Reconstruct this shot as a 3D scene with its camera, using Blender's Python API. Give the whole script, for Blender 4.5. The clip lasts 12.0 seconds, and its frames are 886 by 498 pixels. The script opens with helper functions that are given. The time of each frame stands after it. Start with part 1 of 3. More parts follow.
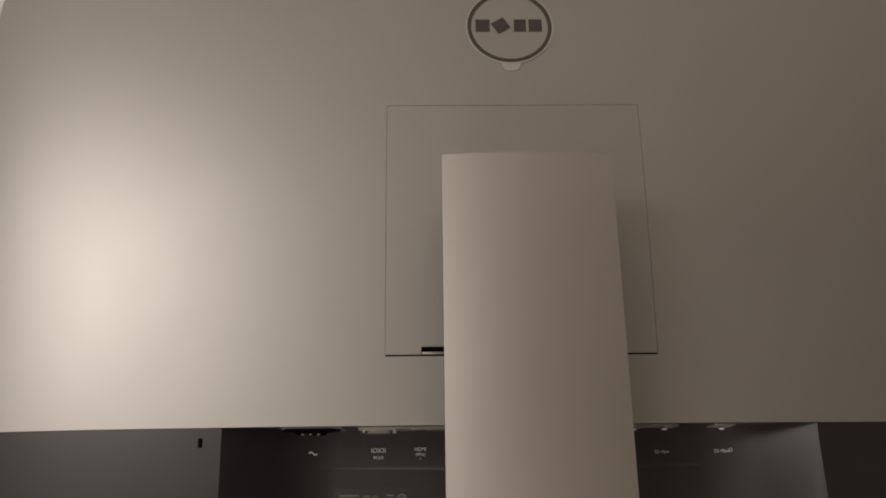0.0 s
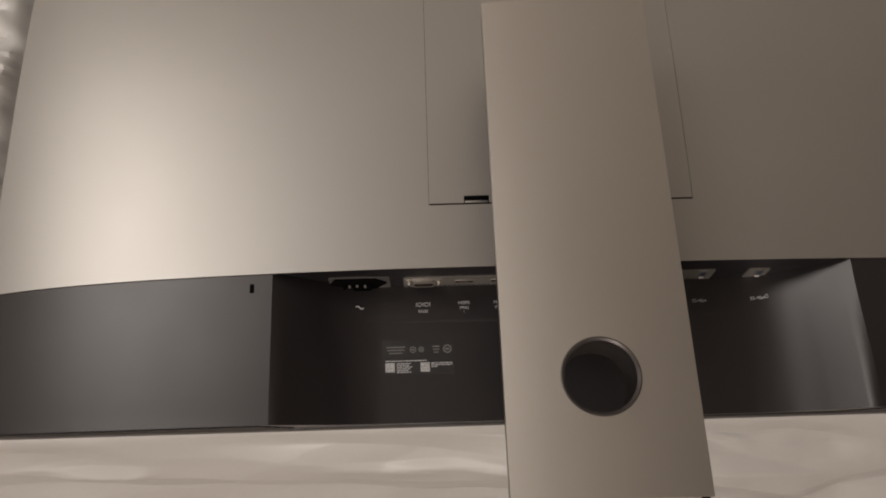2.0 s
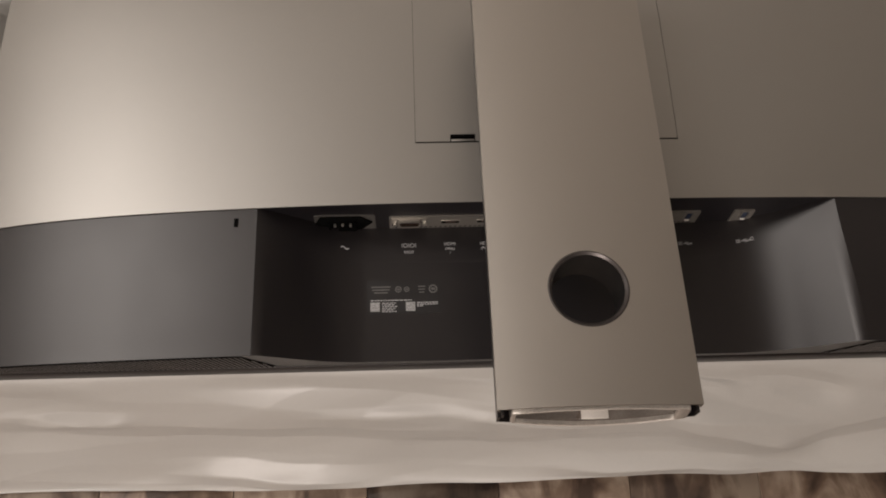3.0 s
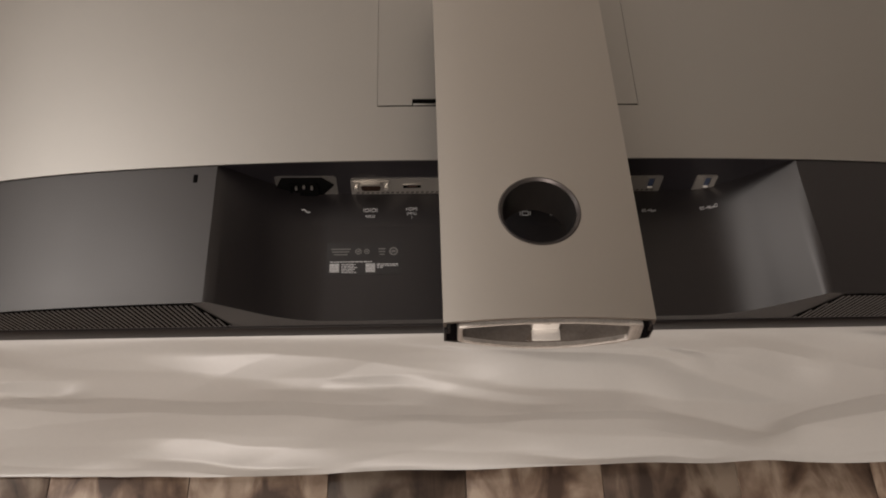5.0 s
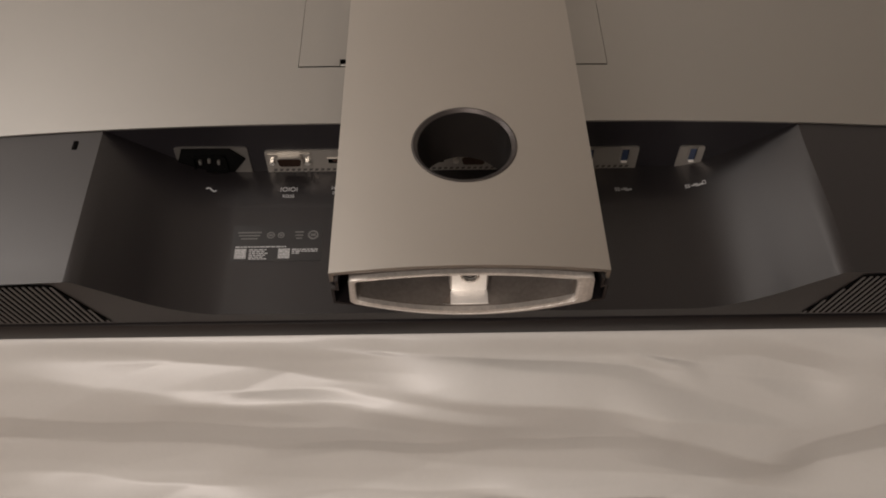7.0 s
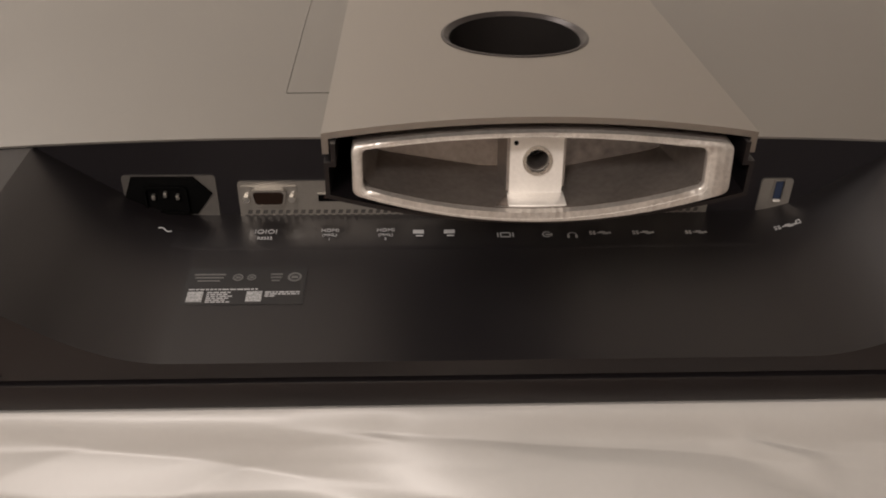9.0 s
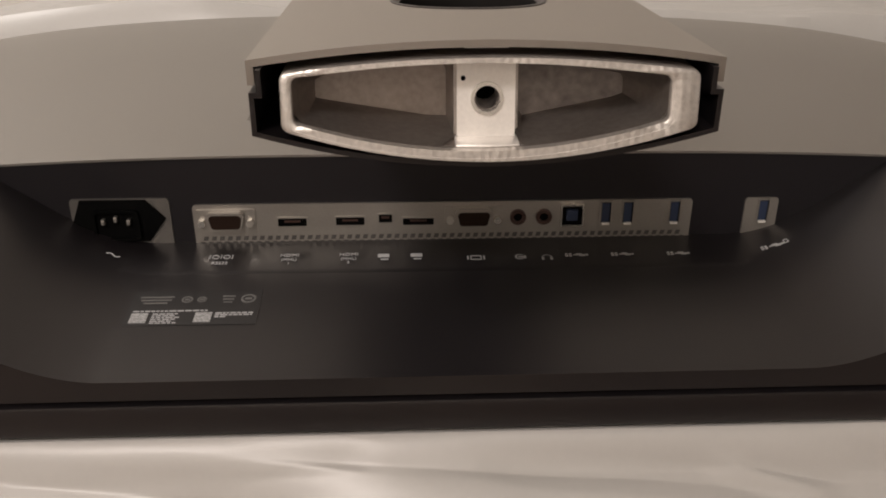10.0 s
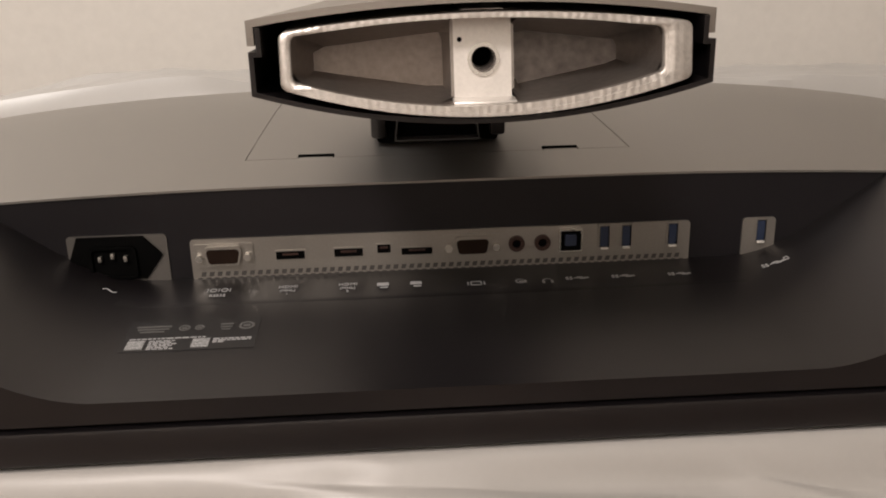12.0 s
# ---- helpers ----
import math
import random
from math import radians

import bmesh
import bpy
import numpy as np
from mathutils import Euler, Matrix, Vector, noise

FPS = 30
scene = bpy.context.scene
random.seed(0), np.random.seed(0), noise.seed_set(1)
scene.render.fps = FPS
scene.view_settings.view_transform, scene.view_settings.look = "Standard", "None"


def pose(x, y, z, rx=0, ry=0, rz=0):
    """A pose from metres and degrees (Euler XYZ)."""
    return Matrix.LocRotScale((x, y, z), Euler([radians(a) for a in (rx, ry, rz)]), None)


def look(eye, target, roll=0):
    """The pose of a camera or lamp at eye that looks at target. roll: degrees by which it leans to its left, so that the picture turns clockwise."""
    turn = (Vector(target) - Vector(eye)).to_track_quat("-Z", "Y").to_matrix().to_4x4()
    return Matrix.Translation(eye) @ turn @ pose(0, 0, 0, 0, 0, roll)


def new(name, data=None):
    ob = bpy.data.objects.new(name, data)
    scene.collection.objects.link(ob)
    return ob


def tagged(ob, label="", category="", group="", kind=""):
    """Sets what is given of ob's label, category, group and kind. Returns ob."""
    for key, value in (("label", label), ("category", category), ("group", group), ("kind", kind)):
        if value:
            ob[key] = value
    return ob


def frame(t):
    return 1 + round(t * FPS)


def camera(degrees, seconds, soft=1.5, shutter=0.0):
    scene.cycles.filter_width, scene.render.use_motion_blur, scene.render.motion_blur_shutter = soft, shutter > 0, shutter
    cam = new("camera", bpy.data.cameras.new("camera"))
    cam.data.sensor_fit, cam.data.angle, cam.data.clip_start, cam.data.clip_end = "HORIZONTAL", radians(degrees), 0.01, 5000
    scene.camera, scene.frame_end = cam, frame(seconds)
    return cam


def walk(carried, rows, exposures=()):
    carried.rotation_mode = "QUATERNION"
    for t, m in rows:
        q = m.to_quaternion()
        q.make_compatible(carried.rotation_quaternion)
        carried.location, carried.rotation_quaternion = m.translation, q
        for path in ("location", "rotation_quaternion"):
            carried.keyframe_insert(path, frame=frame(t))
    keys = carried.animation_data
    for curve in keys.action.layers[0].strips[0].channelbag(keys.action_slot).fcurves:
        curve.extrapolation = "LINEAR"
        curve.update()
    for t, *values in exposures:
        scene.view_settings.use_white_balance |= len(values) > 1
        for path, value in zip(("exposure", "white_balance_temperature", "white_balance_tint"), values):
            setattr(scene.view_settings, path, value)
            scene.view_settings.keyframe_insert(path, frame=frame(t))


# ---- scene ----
cam = camera(52.9, 12.0, soft=1.9)
PATH = [
    (0, (-0.074, -0.123, 0.78), (-0.043, 0.447, -1.137), 2.6),
    (0.5, (-0.09, -0.164, 0.775), (-0.056, 0.434, -1.133), 2.6),
    (1, (-0.105, -0.208, 0.759), (-0.073, 0.44, -1.133), 1.2),
    (1.5, (-0.111, -0.241, 0.761), (-0.081, 0.437, -1.121), 0.8),
    (2, (-0.111, -0.297, 0.749), (-0.08, 0.409, -1.122), 0.8),
    (2.5, (-0.122, -0.33, 0.726), (-0.067, 0.394, -1.138), 2.7),
    (3, (-0.115, -0.377, 0.713), (-0.045, 0.419, -1.121), 3.4),
    (3.2, (-0.116, -0.415, 0.699), (-0.038, 0.453, -1.102), 3.6),
    (4.8, (-0.098, -0.476, 0.667), (-0.004, 0.508, -1.072), 4.2),
    (5, (-0.081, -0.485, 0.652), (-0.016, 0.532, -1.069), 2.4),
    (5.5, (-0.073, -0.494, 0.617), (0.019, 0.58, -1.068), 3.3),
    (6, (-0.06, -0.5, 0.572), (0.025, 0.641, -1.068), 2.7),
    (6.5, (-0.033, -0.498, 0.538), (0.022, 0.68, -1.077), 1.4),
    (6.7, (-0.015, -0.488, 0.527), (0.008, 0.693, -1.086), 0.3),
    (8.3, (-0.029, -0.483, 0.327), (0.0, 1.014, -0.998), -0.7),
    (8.5, (-0.034, -0.488, 0.312), (0.025, 1.078, -0.931), 0.6),
    (9, (-0.037, -0.486, 0.283), (0.03, 1.176, -0.827), 0.8),
    (9.5, (-0.031, -0.482, 0.25), (0.042, 1.247, -0.752), 0.4),
    (10, (-0.021, -0.486, 0.226), (0.056, 1.306, -0.659), 0.2),
    (10.5, (-0.014, -0.486, 0.199), (0.072, 1.355, -0.578), -1.0),
    (11, (-0.018, -0.49, 0.199), (0.069, 1.381, -0.501), -1.3),
    (11.5, (-0.02, -0.491, 0.182), (0.074, 1.385, -0.505), -1.4),
    (12, (-0.024, -0.5, 0.186), (0.07, 1.386, -0.474), -1.4),
]
walk(cam, [(t, look(eye, target, roll)) for t, eye, target, roll in PATH], [(0, -0.15), (1.5, -0.1), (5, -0.12), (6.5, -0.12), (8.5, 0.09), (10, 0.11), (12, 0.2)])

# ---- light ----
world = bpy.data.worlds.new("night_room")
world.use_nodes = True
world.node_tree.nodes["Background"].inputs[0].default_value = (0.02, 0.017, 0.014, 1)
scene.world = world


def lamp(name, where, radius, watts, colour):
    data = bpy.data.lights.new(name, "POINT")
    data.shadow_soft_size, data.energy, data.color = radius, watts, colour
    ob = new(name, data)
    ob.location = where
    return ob


WARM = (1.0, 0.890, 0.826)
SOFT_WHITE = (1.0, 0.935, 0.885)


def downlight(name, where, at, radius, watts, colour, cone):
    data = bpy.data.lights.new(name, "SPOT")
    data.shadow_soft_size, data.energy, data.color = radius, watts, colour
    data.spot_size, data.spot_blend = radians(cone), 0.9
    ob = new(name, data)
    ob.matrix_world = look(where, at)
    return ob


downlight("side_lamp_light", (-1.55, 0.58, 1.95), (-0.25, -0.02, 0.05), 0.36, 95, SOFT_WHITE, 74)
lamp("ceiling_lamp_light", (-0.75, -2.0, 1.90), 0.22, 126, WARM)


# ---- materials ----
def material(name, colour, rough=0.5, metal=0.0, vary=0.06, scale=40.0, grain=900.0, bump=0.02, spec=0.5, coat=0.0, patchy=0.05):
    """A procedural surface: base colour, mottled at two scales, with fine relief."""
    m = bpy.data.materials.new(name)
    m.use_nodes = True
    nt = m.node_tree
    n, l = nt.nodes, nt.links
    b = n["Principled BSDF"]
    b.inputs["Metallic"].default_value = metal
    b.inputs["Specular IOR Level"].default_value = spec
    b.inputs["Coat Weight"].default_value = coat
    tc = n.new("ShaderNodeTexCoord")
    big = n.new("ShaderNodeTexNoise")
    big.inputs["Scale"].default_value = scale
    big.inputs["Detail"].default_value = 5
    fine = n.new("ShaderNodeTexNoise")
    fine.inputs["Scale"].default_value = grain
    fine.inputs["Detail"].default_value = 3
    l.new(tc.outputs["Object"], big.inputs["Vector"])
    l.new(tc.outputs["Object"], fine.inputs["Vector"])
    mixed = n.new("ShaderNodeMath")
    mixed.operation = "MULTIPLY_ADD"
    mixed.inputs[1].default_value = 0.5
    half = n.new("ShaderNodeMath")
    half.operation = "MULTIPLY"
    half.inputs[1].default_value = 0.5
    l.new(fine.outputs["Fac"], half.inputs[0])
    l.new(big.outputs["Fac"], mixed.inputs[0])
    l.new(half.outputs[0], mixed.inputs[2])
    ramp = n.new("ShaderNodeMapRange")
    ramp.inputs["From Min"].default_value, ramp.inputs["From Max"].default_value = 0.3, 0.7
    ramp.inputs["To Min"].default_value, ramp.inputs["To Max"].default_value = 1 - vary, 1 + vary
    l.new(mixed.outputs[0], ramp.inputs["Value"])
    mul = n.new("ShaderNodeVectorMath")
    mul.operation = "SCALE"
    mul.inputs[0].default_value = colour
    l.new(ramp.outputs[0], mul.inputs["Scale"])
    l.new(mul.outputs[0], b.inputs["Base Color"])
    rr = n.new("ShaderNodeMapRange")
    rr.inputs["From Min"].default_value, rr.inputs["From Max"].default_value = 0.3, 0.7
    rr.inputs["To Min"].default_value, rr.inputs["To Max"].default_value = max(0.02, rough - patchy), min(1, rough + patchy)
    l.new(big.outputs["Fac"], rr.inputs["Value"])
    l.new(rr.outputs[0], b.inputs["Roughness"])
    if bump:
        bp = n.new("ShaderNodeBump")
        bp.inputs["Strength"].default_value = bump
        bp.inputs["Distance"].default_value = 0.001
        l.new(fine.outputs["Fac"], bp.inputs["Height"])
        l.new(bp.outputs[0], b.inputs["Normal"])
    return m


def tool_marks(m, scale):
    """Fine milled lines across a metal face."""
    n, l = m.node_tree.nodes, m.node_tree.links
    tc = n.new("ShaderNodeTexCoord")
    wave = n.new("ShaderNodeTexWave")
    wave.inputs["Scale"].default_value, wave.inputs["Distortion"].default_value = scale, 4.0
    l.new(tc.outputs["Object"], wave.inputs["Vector"])
    bp = n.new("ShaderNodeBump")
    bp.inputs["Strength"].default_value, bp.inputs["Distance"].default_value = 0.2, 0.0004
    l.new(wave.outputs["Fac"], bp.inputs["Height"])
    l.new(n["Bump"].outputs[0], bp.inputs["Normal"])
    l.new(bp.outputs[0], n["Principled BSDF"].inputs["Normal"])


SILVER = material("silver_paint", (0.335, 0.321, 0.302), 0.48, 1.0, 0.02, 9, 2500, 0.05, patchy=0.012)
# Lightened copy of the silver paint; the column's extra light is in its colour.
SILVER_LIGHTENED = material("silver_paint_lightened", (0.372, 0.347, 0.318), 0.48, 1.0, 0.02, 9, 2500, 0.05, patchy=0.012)
BLACK = material("black_plastic", (0.0068, 0.0057, 0.0066), 0.37, 0, 0.12, 14, 1800, 0.10, spec=0.56, patchy=0.02)
BAY = material("textured_black_plastic", (0.0080, 0.0068, 0.0086), 0.45, 0, 0.12, 20, 1800, 0.12, spec=0.36, patchy=0.02)
BLACK.node_tree.nodes["Principled BSDF"].inputs["Specular Tint"].default_value = (1.0, 0.968, 0.95, 1)
# Reflects nothing: for black parts, and in place of shade inside holes and gaps.
DARK = material("deep_black", (0.004, 0.004, 0.004), 0.9, 0, 0.1, 30, 900, 0, spec=0.0)
TUBE = material("matt_tube_plastic", (0.010, 0.0085, 0.008), 0.6, 0, 0.1, 30, 900, 0.05, spec=0.2)
RING = material("dark_ring", (0.075, 0.070, 0.067), 0.38, 0, 0.08)
CAST = material("cast_aluminium", (0.62, 0.59, 0.555), 0.34, 0.70, 0.18, 220, 900, 0.12)
tool_marks(CAST, 125)
# Lighter copy of the aluminium; light that an up-facing chamfer catches is in its colour.
BOSS = material("lightened_machined_aluminium", (0.86, 0.83, 0.79), 0.34, 0.40, 0.07, 90, 900, 0.08)
# Darker copies of the aluminium: shade inside the hollow end is in their colour.
ROUGH_CAST = material("deeply_shaded_cast", (0.17, 0.152, 0.142), 0.42, 0.9, 0.5, 42, 300, 0.12)
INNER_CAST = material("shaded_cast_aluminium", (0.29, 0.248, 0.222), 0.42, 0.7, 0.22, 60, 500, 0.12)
DRAFT_CAST = material("shaded_drafted_aluminium", (0.36, 0.33, 0.305), 0.38, 0.85, 0.18, 70, 500, 0.08)
HOLE_RING = material("brown_black_ring", (0.070, 0.062, 0.060), 0.36, 0.75, 0.08)
SLAT = material("grille_slat_plastic", (0.085, 0.078, 0.076), 0.5, 0, 0.08)
SOCKET = material("brown_black_socket", (0.016, 0.008, 0.005), 0.6, 0, 0.08, spec=0.15)
NICKEL = material("port_plate_metal", (0.37, 0.35, 0.32), 0.38, 0.8, 0.08, 60, 900, 0.05)
# Darker copy of the port plate metal, with the recess's shade in its colour.
SHADED_PLATE = material("shaded_inlet_plate", (0.20, 0.19, 0.178), 0.45, 0.8, 0.08, 60, 900, 0.05)
BRIGHT = material("bright_metal", (0.68, 0.66, 0.62), 0.26, 1.0, 0.05)
JACK = material("brown_jack_plastic", (0.045, 0.024, 0.019), 0.45, 0, 0.08, spec=0.3)
CODE = material("mottled_print", (0.27, 0.27, 0.27), 0.6, 0, 0.75, 900, 2500, 0)
BLUE = material("blue_plastic", (0.020, 0.031, 0.064), 0.4, 0, 0.08)
PRINT = material("white_print", (0.38, 0.38, 0.385), 0.6, 0, 0.05)
GREYPRINT = material("grey_print", (0.10, 0.097, 0.094), 0.6, 0, 0.08)
LABEL = material("label_film", (0.010, 0.009, 0.0095), 0.40, 0, 0.06)
LOGO = material("logo_dark", (0.035, 0.028, 0.024), 0.45, 0.2, 0.06)
LOGO_RIM = material("logo_rim", (0.42, 0.405, 0.38), 0.45, 0.9, 0.04)
PAINT = material("wall_paint", (0.80, 0.78, 0.74), 0.75, 0, 0.04, 6, 70, 0.22)
# Grey chosen to dim the light bounced off the unseen ceiling.
CEILING = material("ceiling_dimmed", (0.45, 0.43, 0.40), 0.8, 0, 0.02, 4, 160, 0.1)


def wrap_material():
    m = material("white_wrap", (0.465, 0.455, 0.438), 0.41, 0, 0.02, 9, 260, 0.04, spec=0.85, patchy=0.0)
    return m


WRAP = wrap_material()


def wood():
    m = bpy.data.materials.new("worn_wood_plank")
    m.use_nodes = True
    n, l = m.node_tree.nodes, m.node_tree.links
    b = n["Principled BSDF"]
    tc = n.new("ShaderNodeTexCoord")
    info = n.new("ShaderNodeObjectInfo")
    mp = n.new("ShaderNodeMapping")
    mp.inputs["Scale"].default_value = (13, 4.5, 5)
    shift = n.new("ShaderNodeVectorMath")
    shift.operation = "MULTIPLY_ADD"
    shift.inputs[1].default_value = (1, 1, 1)
    off = n.new("ShaderNodeCombineXYZ")
    big = n.new("ShaderNodeMath")
    big.operation = "MULTIPLY"
    big.inputs[1].default_value = 31.0
    island = n.new("ShaderNodeNewGeometry")
    either = n.new("ShaderNodeMath")
    either.operation = "ADD"
    l.new(info.outputs["Random"], either.inputs[0])
    l.new(island.outputs["Random Per Island"], either.inputs[1])
    pick = n.new("ShaderNodeMath")
    pick.operation = "FRACT"
    l.new(either.outputs[0], pick.inputs[0])
    l.new(pick.outputs[0], big.inputs[0])
    for i in range(3):
        l.new(big.outputs[0], off.inputs[i])
    l.new(tc.outputs["Object"], shift.inputs[0])
    l.new(off.outputs[0], shift.inputs[2])
    l.new(shift.outputs[0], mp.inputs["Vector"])
    grain = n.new("ShaderNodeTexNoise")
    grain.inputs["Scale"].default_value, grain.inputs["Detail"].default_value = 2.2, 8
    grain.inputs["Distortion"].default_value = 1.1
    l.new(mp.outputs[0], grain.inputs["Vector"])
    ramp = n.new("ShaderNodeValToRGB")
    e = ramp.color_ramp.elements
    e[0].position, e[0].color = 0.42, (0.058, 0.036, 0.026, 1)
    e[1].position, e[1].color = 0.60, (0.36, 0.285, 0.22, 1)
    mid = e.new(0.5)
    mid.color = (0.165, 0.112, 0.080, 1)
    blot = n.new("ShaderNodeTexNoise")
    blot.inputs["Scale"].default_value, blot.inputs["Detail"].default_value = 22.0, 7
    l.new(shift.outputs[0], blot.inputs["Vector"])
    both = n.new("ShaderNodeMath")
    both.operation = "MULTIPLY_ADD"
    both.inputs[1].default_value = 0.42
    part_grain = n.new("ShaderNodeMath")
    part_grain.operation = "MULTIPLY"
    part_grain.inputs[1].default_value = 0.58
    l.new(grain.outputs["Fac"], part_grain.inputs[0])
    l.new(blot.outputs["Fac"], both.inputs[0])
    l.new(part_grain.outputs[0], both.inputs[2])
    l.new(both.outputs[0], ramp.inputs[0])
    tone = n.new("ShaderNodeMapRange")
    tone.inputs["To Min"].default_value, tone.inputs["To Max"].default_value = 0.38, 1.25
    l.new(pick.outputs[0], tone.inputs["Value"])
    mul = n.new("ShaderNodeVectorMath")
    mul.operation = "SCALE"
    l.new(ramp.outputs[0], mul.inputs[0])
    l.new(tone.outputs[0], mul.inputs["Scale"])
    l.new(mul.outputs[0], b.inputs["Base Color"])
    b.inputs["Roughness"].default_value = 0.45
    bp = n.new("ShaderNodeBump")
    bp.inputs["Strength"].default_value, bp.inputs["Distance"].default_value = 0.3, 0.001
    l.new(grain.outputs["Fac"], bp.inputs["Height"])
    l.new(bp.outputs[0], b.inputs["Normal"])
    return m


WOOD = wood()


# ---- mesh helpers ----
def finish(bm, name, mat, angle=35):
    bmesh.ops.recalc_face_normals(bm, faces=bm.faces)
    me = bpy.data.meshes.new(name)
    bm.to_mesh(me)
    bm.free()
    me.materials.append(mat)
    me.polygons.foreach_set("use_smooth", [True] * len(me.polygons))
    me.set_sharp_from_angle(angle=radians(angle))
    return me


def part(name, bm, mat, parent=None, label="", angle=35):
    ob = new(name, finish(bm, name, mat, angle) if isinstance(bm, bmesh.types.BMesh) else bm)
    ob.parent = parent
    if label:
        tagged(ob, label)
    return ob


def thing(name, label, category, where=(0, 0, 0), kind="", group=""):
    ob = new(name)
    ob.location = where
    ob.empty_display_size = 0.05
    return tagged(ob, label, category, group, kind)


def box(x0, x1, y0, y1, z0, z1, bevel=0.0, bm=None):
    bm = bm or bmesh.new()
    vs = [bm.verts.new((x, y, z)) for x in (x0, x1) for y in (y0, y1) for z in (z0, z1)]
    fs = [bm.faces.new([vs[i] for i in q]) for q in ((0, 1, 3, 2), (4, 6, 7, 5), (0, 4, 5, 1), (2, 3, 7, 6), (0, 2, 6, 4), (1, 5, 7, 3))]
    if bevel:
        es = list({e for f in fs for e in f.edges})
        bmesh.ops.bevel(bm, geom=es, offset=bevel, segments=2, profile=0.5, affect="EDGES")
    return bm


def prism(outline, axis, a, b, bm=None, bevel=0.0):
    """A closed outline of (u, v), pushed from a to b along axis (u, v are the other two axes in order)."""
    bm = bm or bmesh.new()

    def at(u, v, w):
        return {"x": (w, u, v), "y": (u, w, v), "z": (u, v, w)}[axis]
    lo = [bm.verts.new(at(u, v, a)) for u, v in outline]
    hi = [bm.verts.new(at(u, v, b)) for u, v in outline]
    k = len(outline)
    fs = [bm.faces.new(lo), bm.faces.new(hi[::-1])]
    fs += [bm.faces.new((lo[i], lo[(i + 1) % k], hi[(i + 1) % k], hi[i])) for i in range(k)]
    if bevel:
        bmesh.ops.bevel(bm, geom=list({e for e in fs[0].edges} | {e for e in fs[1].edges}), offset=bevel, segments=2, profile=0.5, affect="EDGES")
    return bm


def circle(cx, cy, r, k=24, rx=None):
    return [(cx + (rx or r) * math.cos(2 * math.pi * i / k), cy + r * math.sin(2 * math.pi * i / k)) for i in range(k)]


def loop_wall(outer, inner, axis, a, b, bm=None):
    """A ring between two outlines with the same number of points, from a to b along axis."""
    bm = bm or bmesh.new()

    def at(u, v, w):
        return {"x": (w, u, v), "y": (u, w, v), "z": (u, v, w)}[axis]
    rows = [[bm.verts.new(at(u, v, w)) for u, v in ring] for ring, w in ((outer, a), (inner, a), (inner, b), (outer, b))]
    k = len(outer)
    for r in range(4):
        p, q = rows[r], rows[(r + 1) % 4]
        for i in range(k):
            bm.faces.new((p[i], p[(i + 1) % k], q[(i + 1) % k], q[i]))
    return bm


def thicken(bm, t):
    """Give an open surface its thickness, towards the middle of the thing."""
    bmesh.ops.recalc_face_normals(bm, faces=bm.faces)
    bmesh.ops.solidify(bm, geom=bm.faces[:], thickness=t)
    return bm


def spread(a, b, k):
    return [a + (b - a) * i / k for i in range(k + 1)]


def grid_lines(*groups):
    return sorted({round(v, 6) for g in groups for v in g})


def sheet(xs, ys, height, skip=None, bm=None):
    """A grid surface over xs and ys; skip(x, y) leaves out a face by its middle. Returns the bmesh and its grid of corners."""
    bm = bm or bmesh.new()
    grid = [[bm.verts.new((x, y, height(x, y))) for x in xs] for y in ys]
    for j in range(len(ys) - 1):
        for i in range(len(xs) - 1):
            if skip and skip((xs[i] + xs[i + 1]) / 2, (ys[j] + ys[j + 1]) / 2):
                continue
            bm.faces.new((grid[j][i], grid[j][i + 1], grid[j + 1][i + 1], grid[j + 1][i]))
    return bm, grid


def skirt(bm, depth=None, to=None):
    """Draw every open edge straight down, by depth or to a level."""
    edges = [e for e in bm.edges if len(e.link_faces) == 1]
    down = {}
    for e in edges:
        for v in e.verts:
            if v not in down:
                down[v] = bm.verts.new((v.co.x, v.co.y, v.co.z - depth if to is None else to))
    for e in edges:
        a, b = e.verts
        bm.faces.new((a, b, down[b], down[a]))
    return bm


def letters(text, height, thick=0.0002):
    c = bpy.data.curves.new("print", "FONT")
    c.body, c.size, c.extrude, c.align_x, c.align_y = text, height / 0.7, thick, "CENTER", "CENTER"
    c.resolution_u = 3
    ob = bpy.data.objects.new("print", c)
    scene.collection.objects.link(ob)
    bpy.context.view_layer.update()
    me = bpy.data.meshes.new_from_object(ob)
    bpy.data.objects.remove(ob)
    return me


# ---- the room ----
FLOOR = -0.165
X0, X1, Y0, Y1, TOP = -2.957, 3.6, -3.6, 0.88, 2.6


def setting(name, bm, mat, label, category):
    ob = part(name, bm, mat)
    return tagged(ob, label, category, kind="structure")


floor = setting("floor", box(X0, X1, Y0, Y1, FLOOR - 0.05, FLOOR - 0.012), DARK, "floor of worn grey-brown wooden planks", "floor")
setting("wall_north", box(X0 - 0.1, X1 + 0.1, Y1, Y1 + 0.1, FLOOR - 0.05, TOP), PAINT, "cream textured wall behind the wrapped monitor", "wall")
# South, west and east walls and ceiling are unseen, set to limit bounced light.
setting("wall_south", box(X0 - 0.1, X1 + 0.1, Y0 - 0.1, Y0, FLOOR - 0.05, TOP), PAINT, "unseen cream textured wall, spaced for bounced light", "wall")
setting("wall_west", box(X0 - 0.1, X0, Y0, Y1, FLOOR - 0.05, TOP), PAINT, "unseen cream textured wall, spaced for bounced light", "wall")
setting("wall_east", box(X1, X1 + 0.1, Y0, Y1, FLOOR - 0.05, TOP), PAINT, "unseen cream textured wall, spaced for bounced light", "wall")
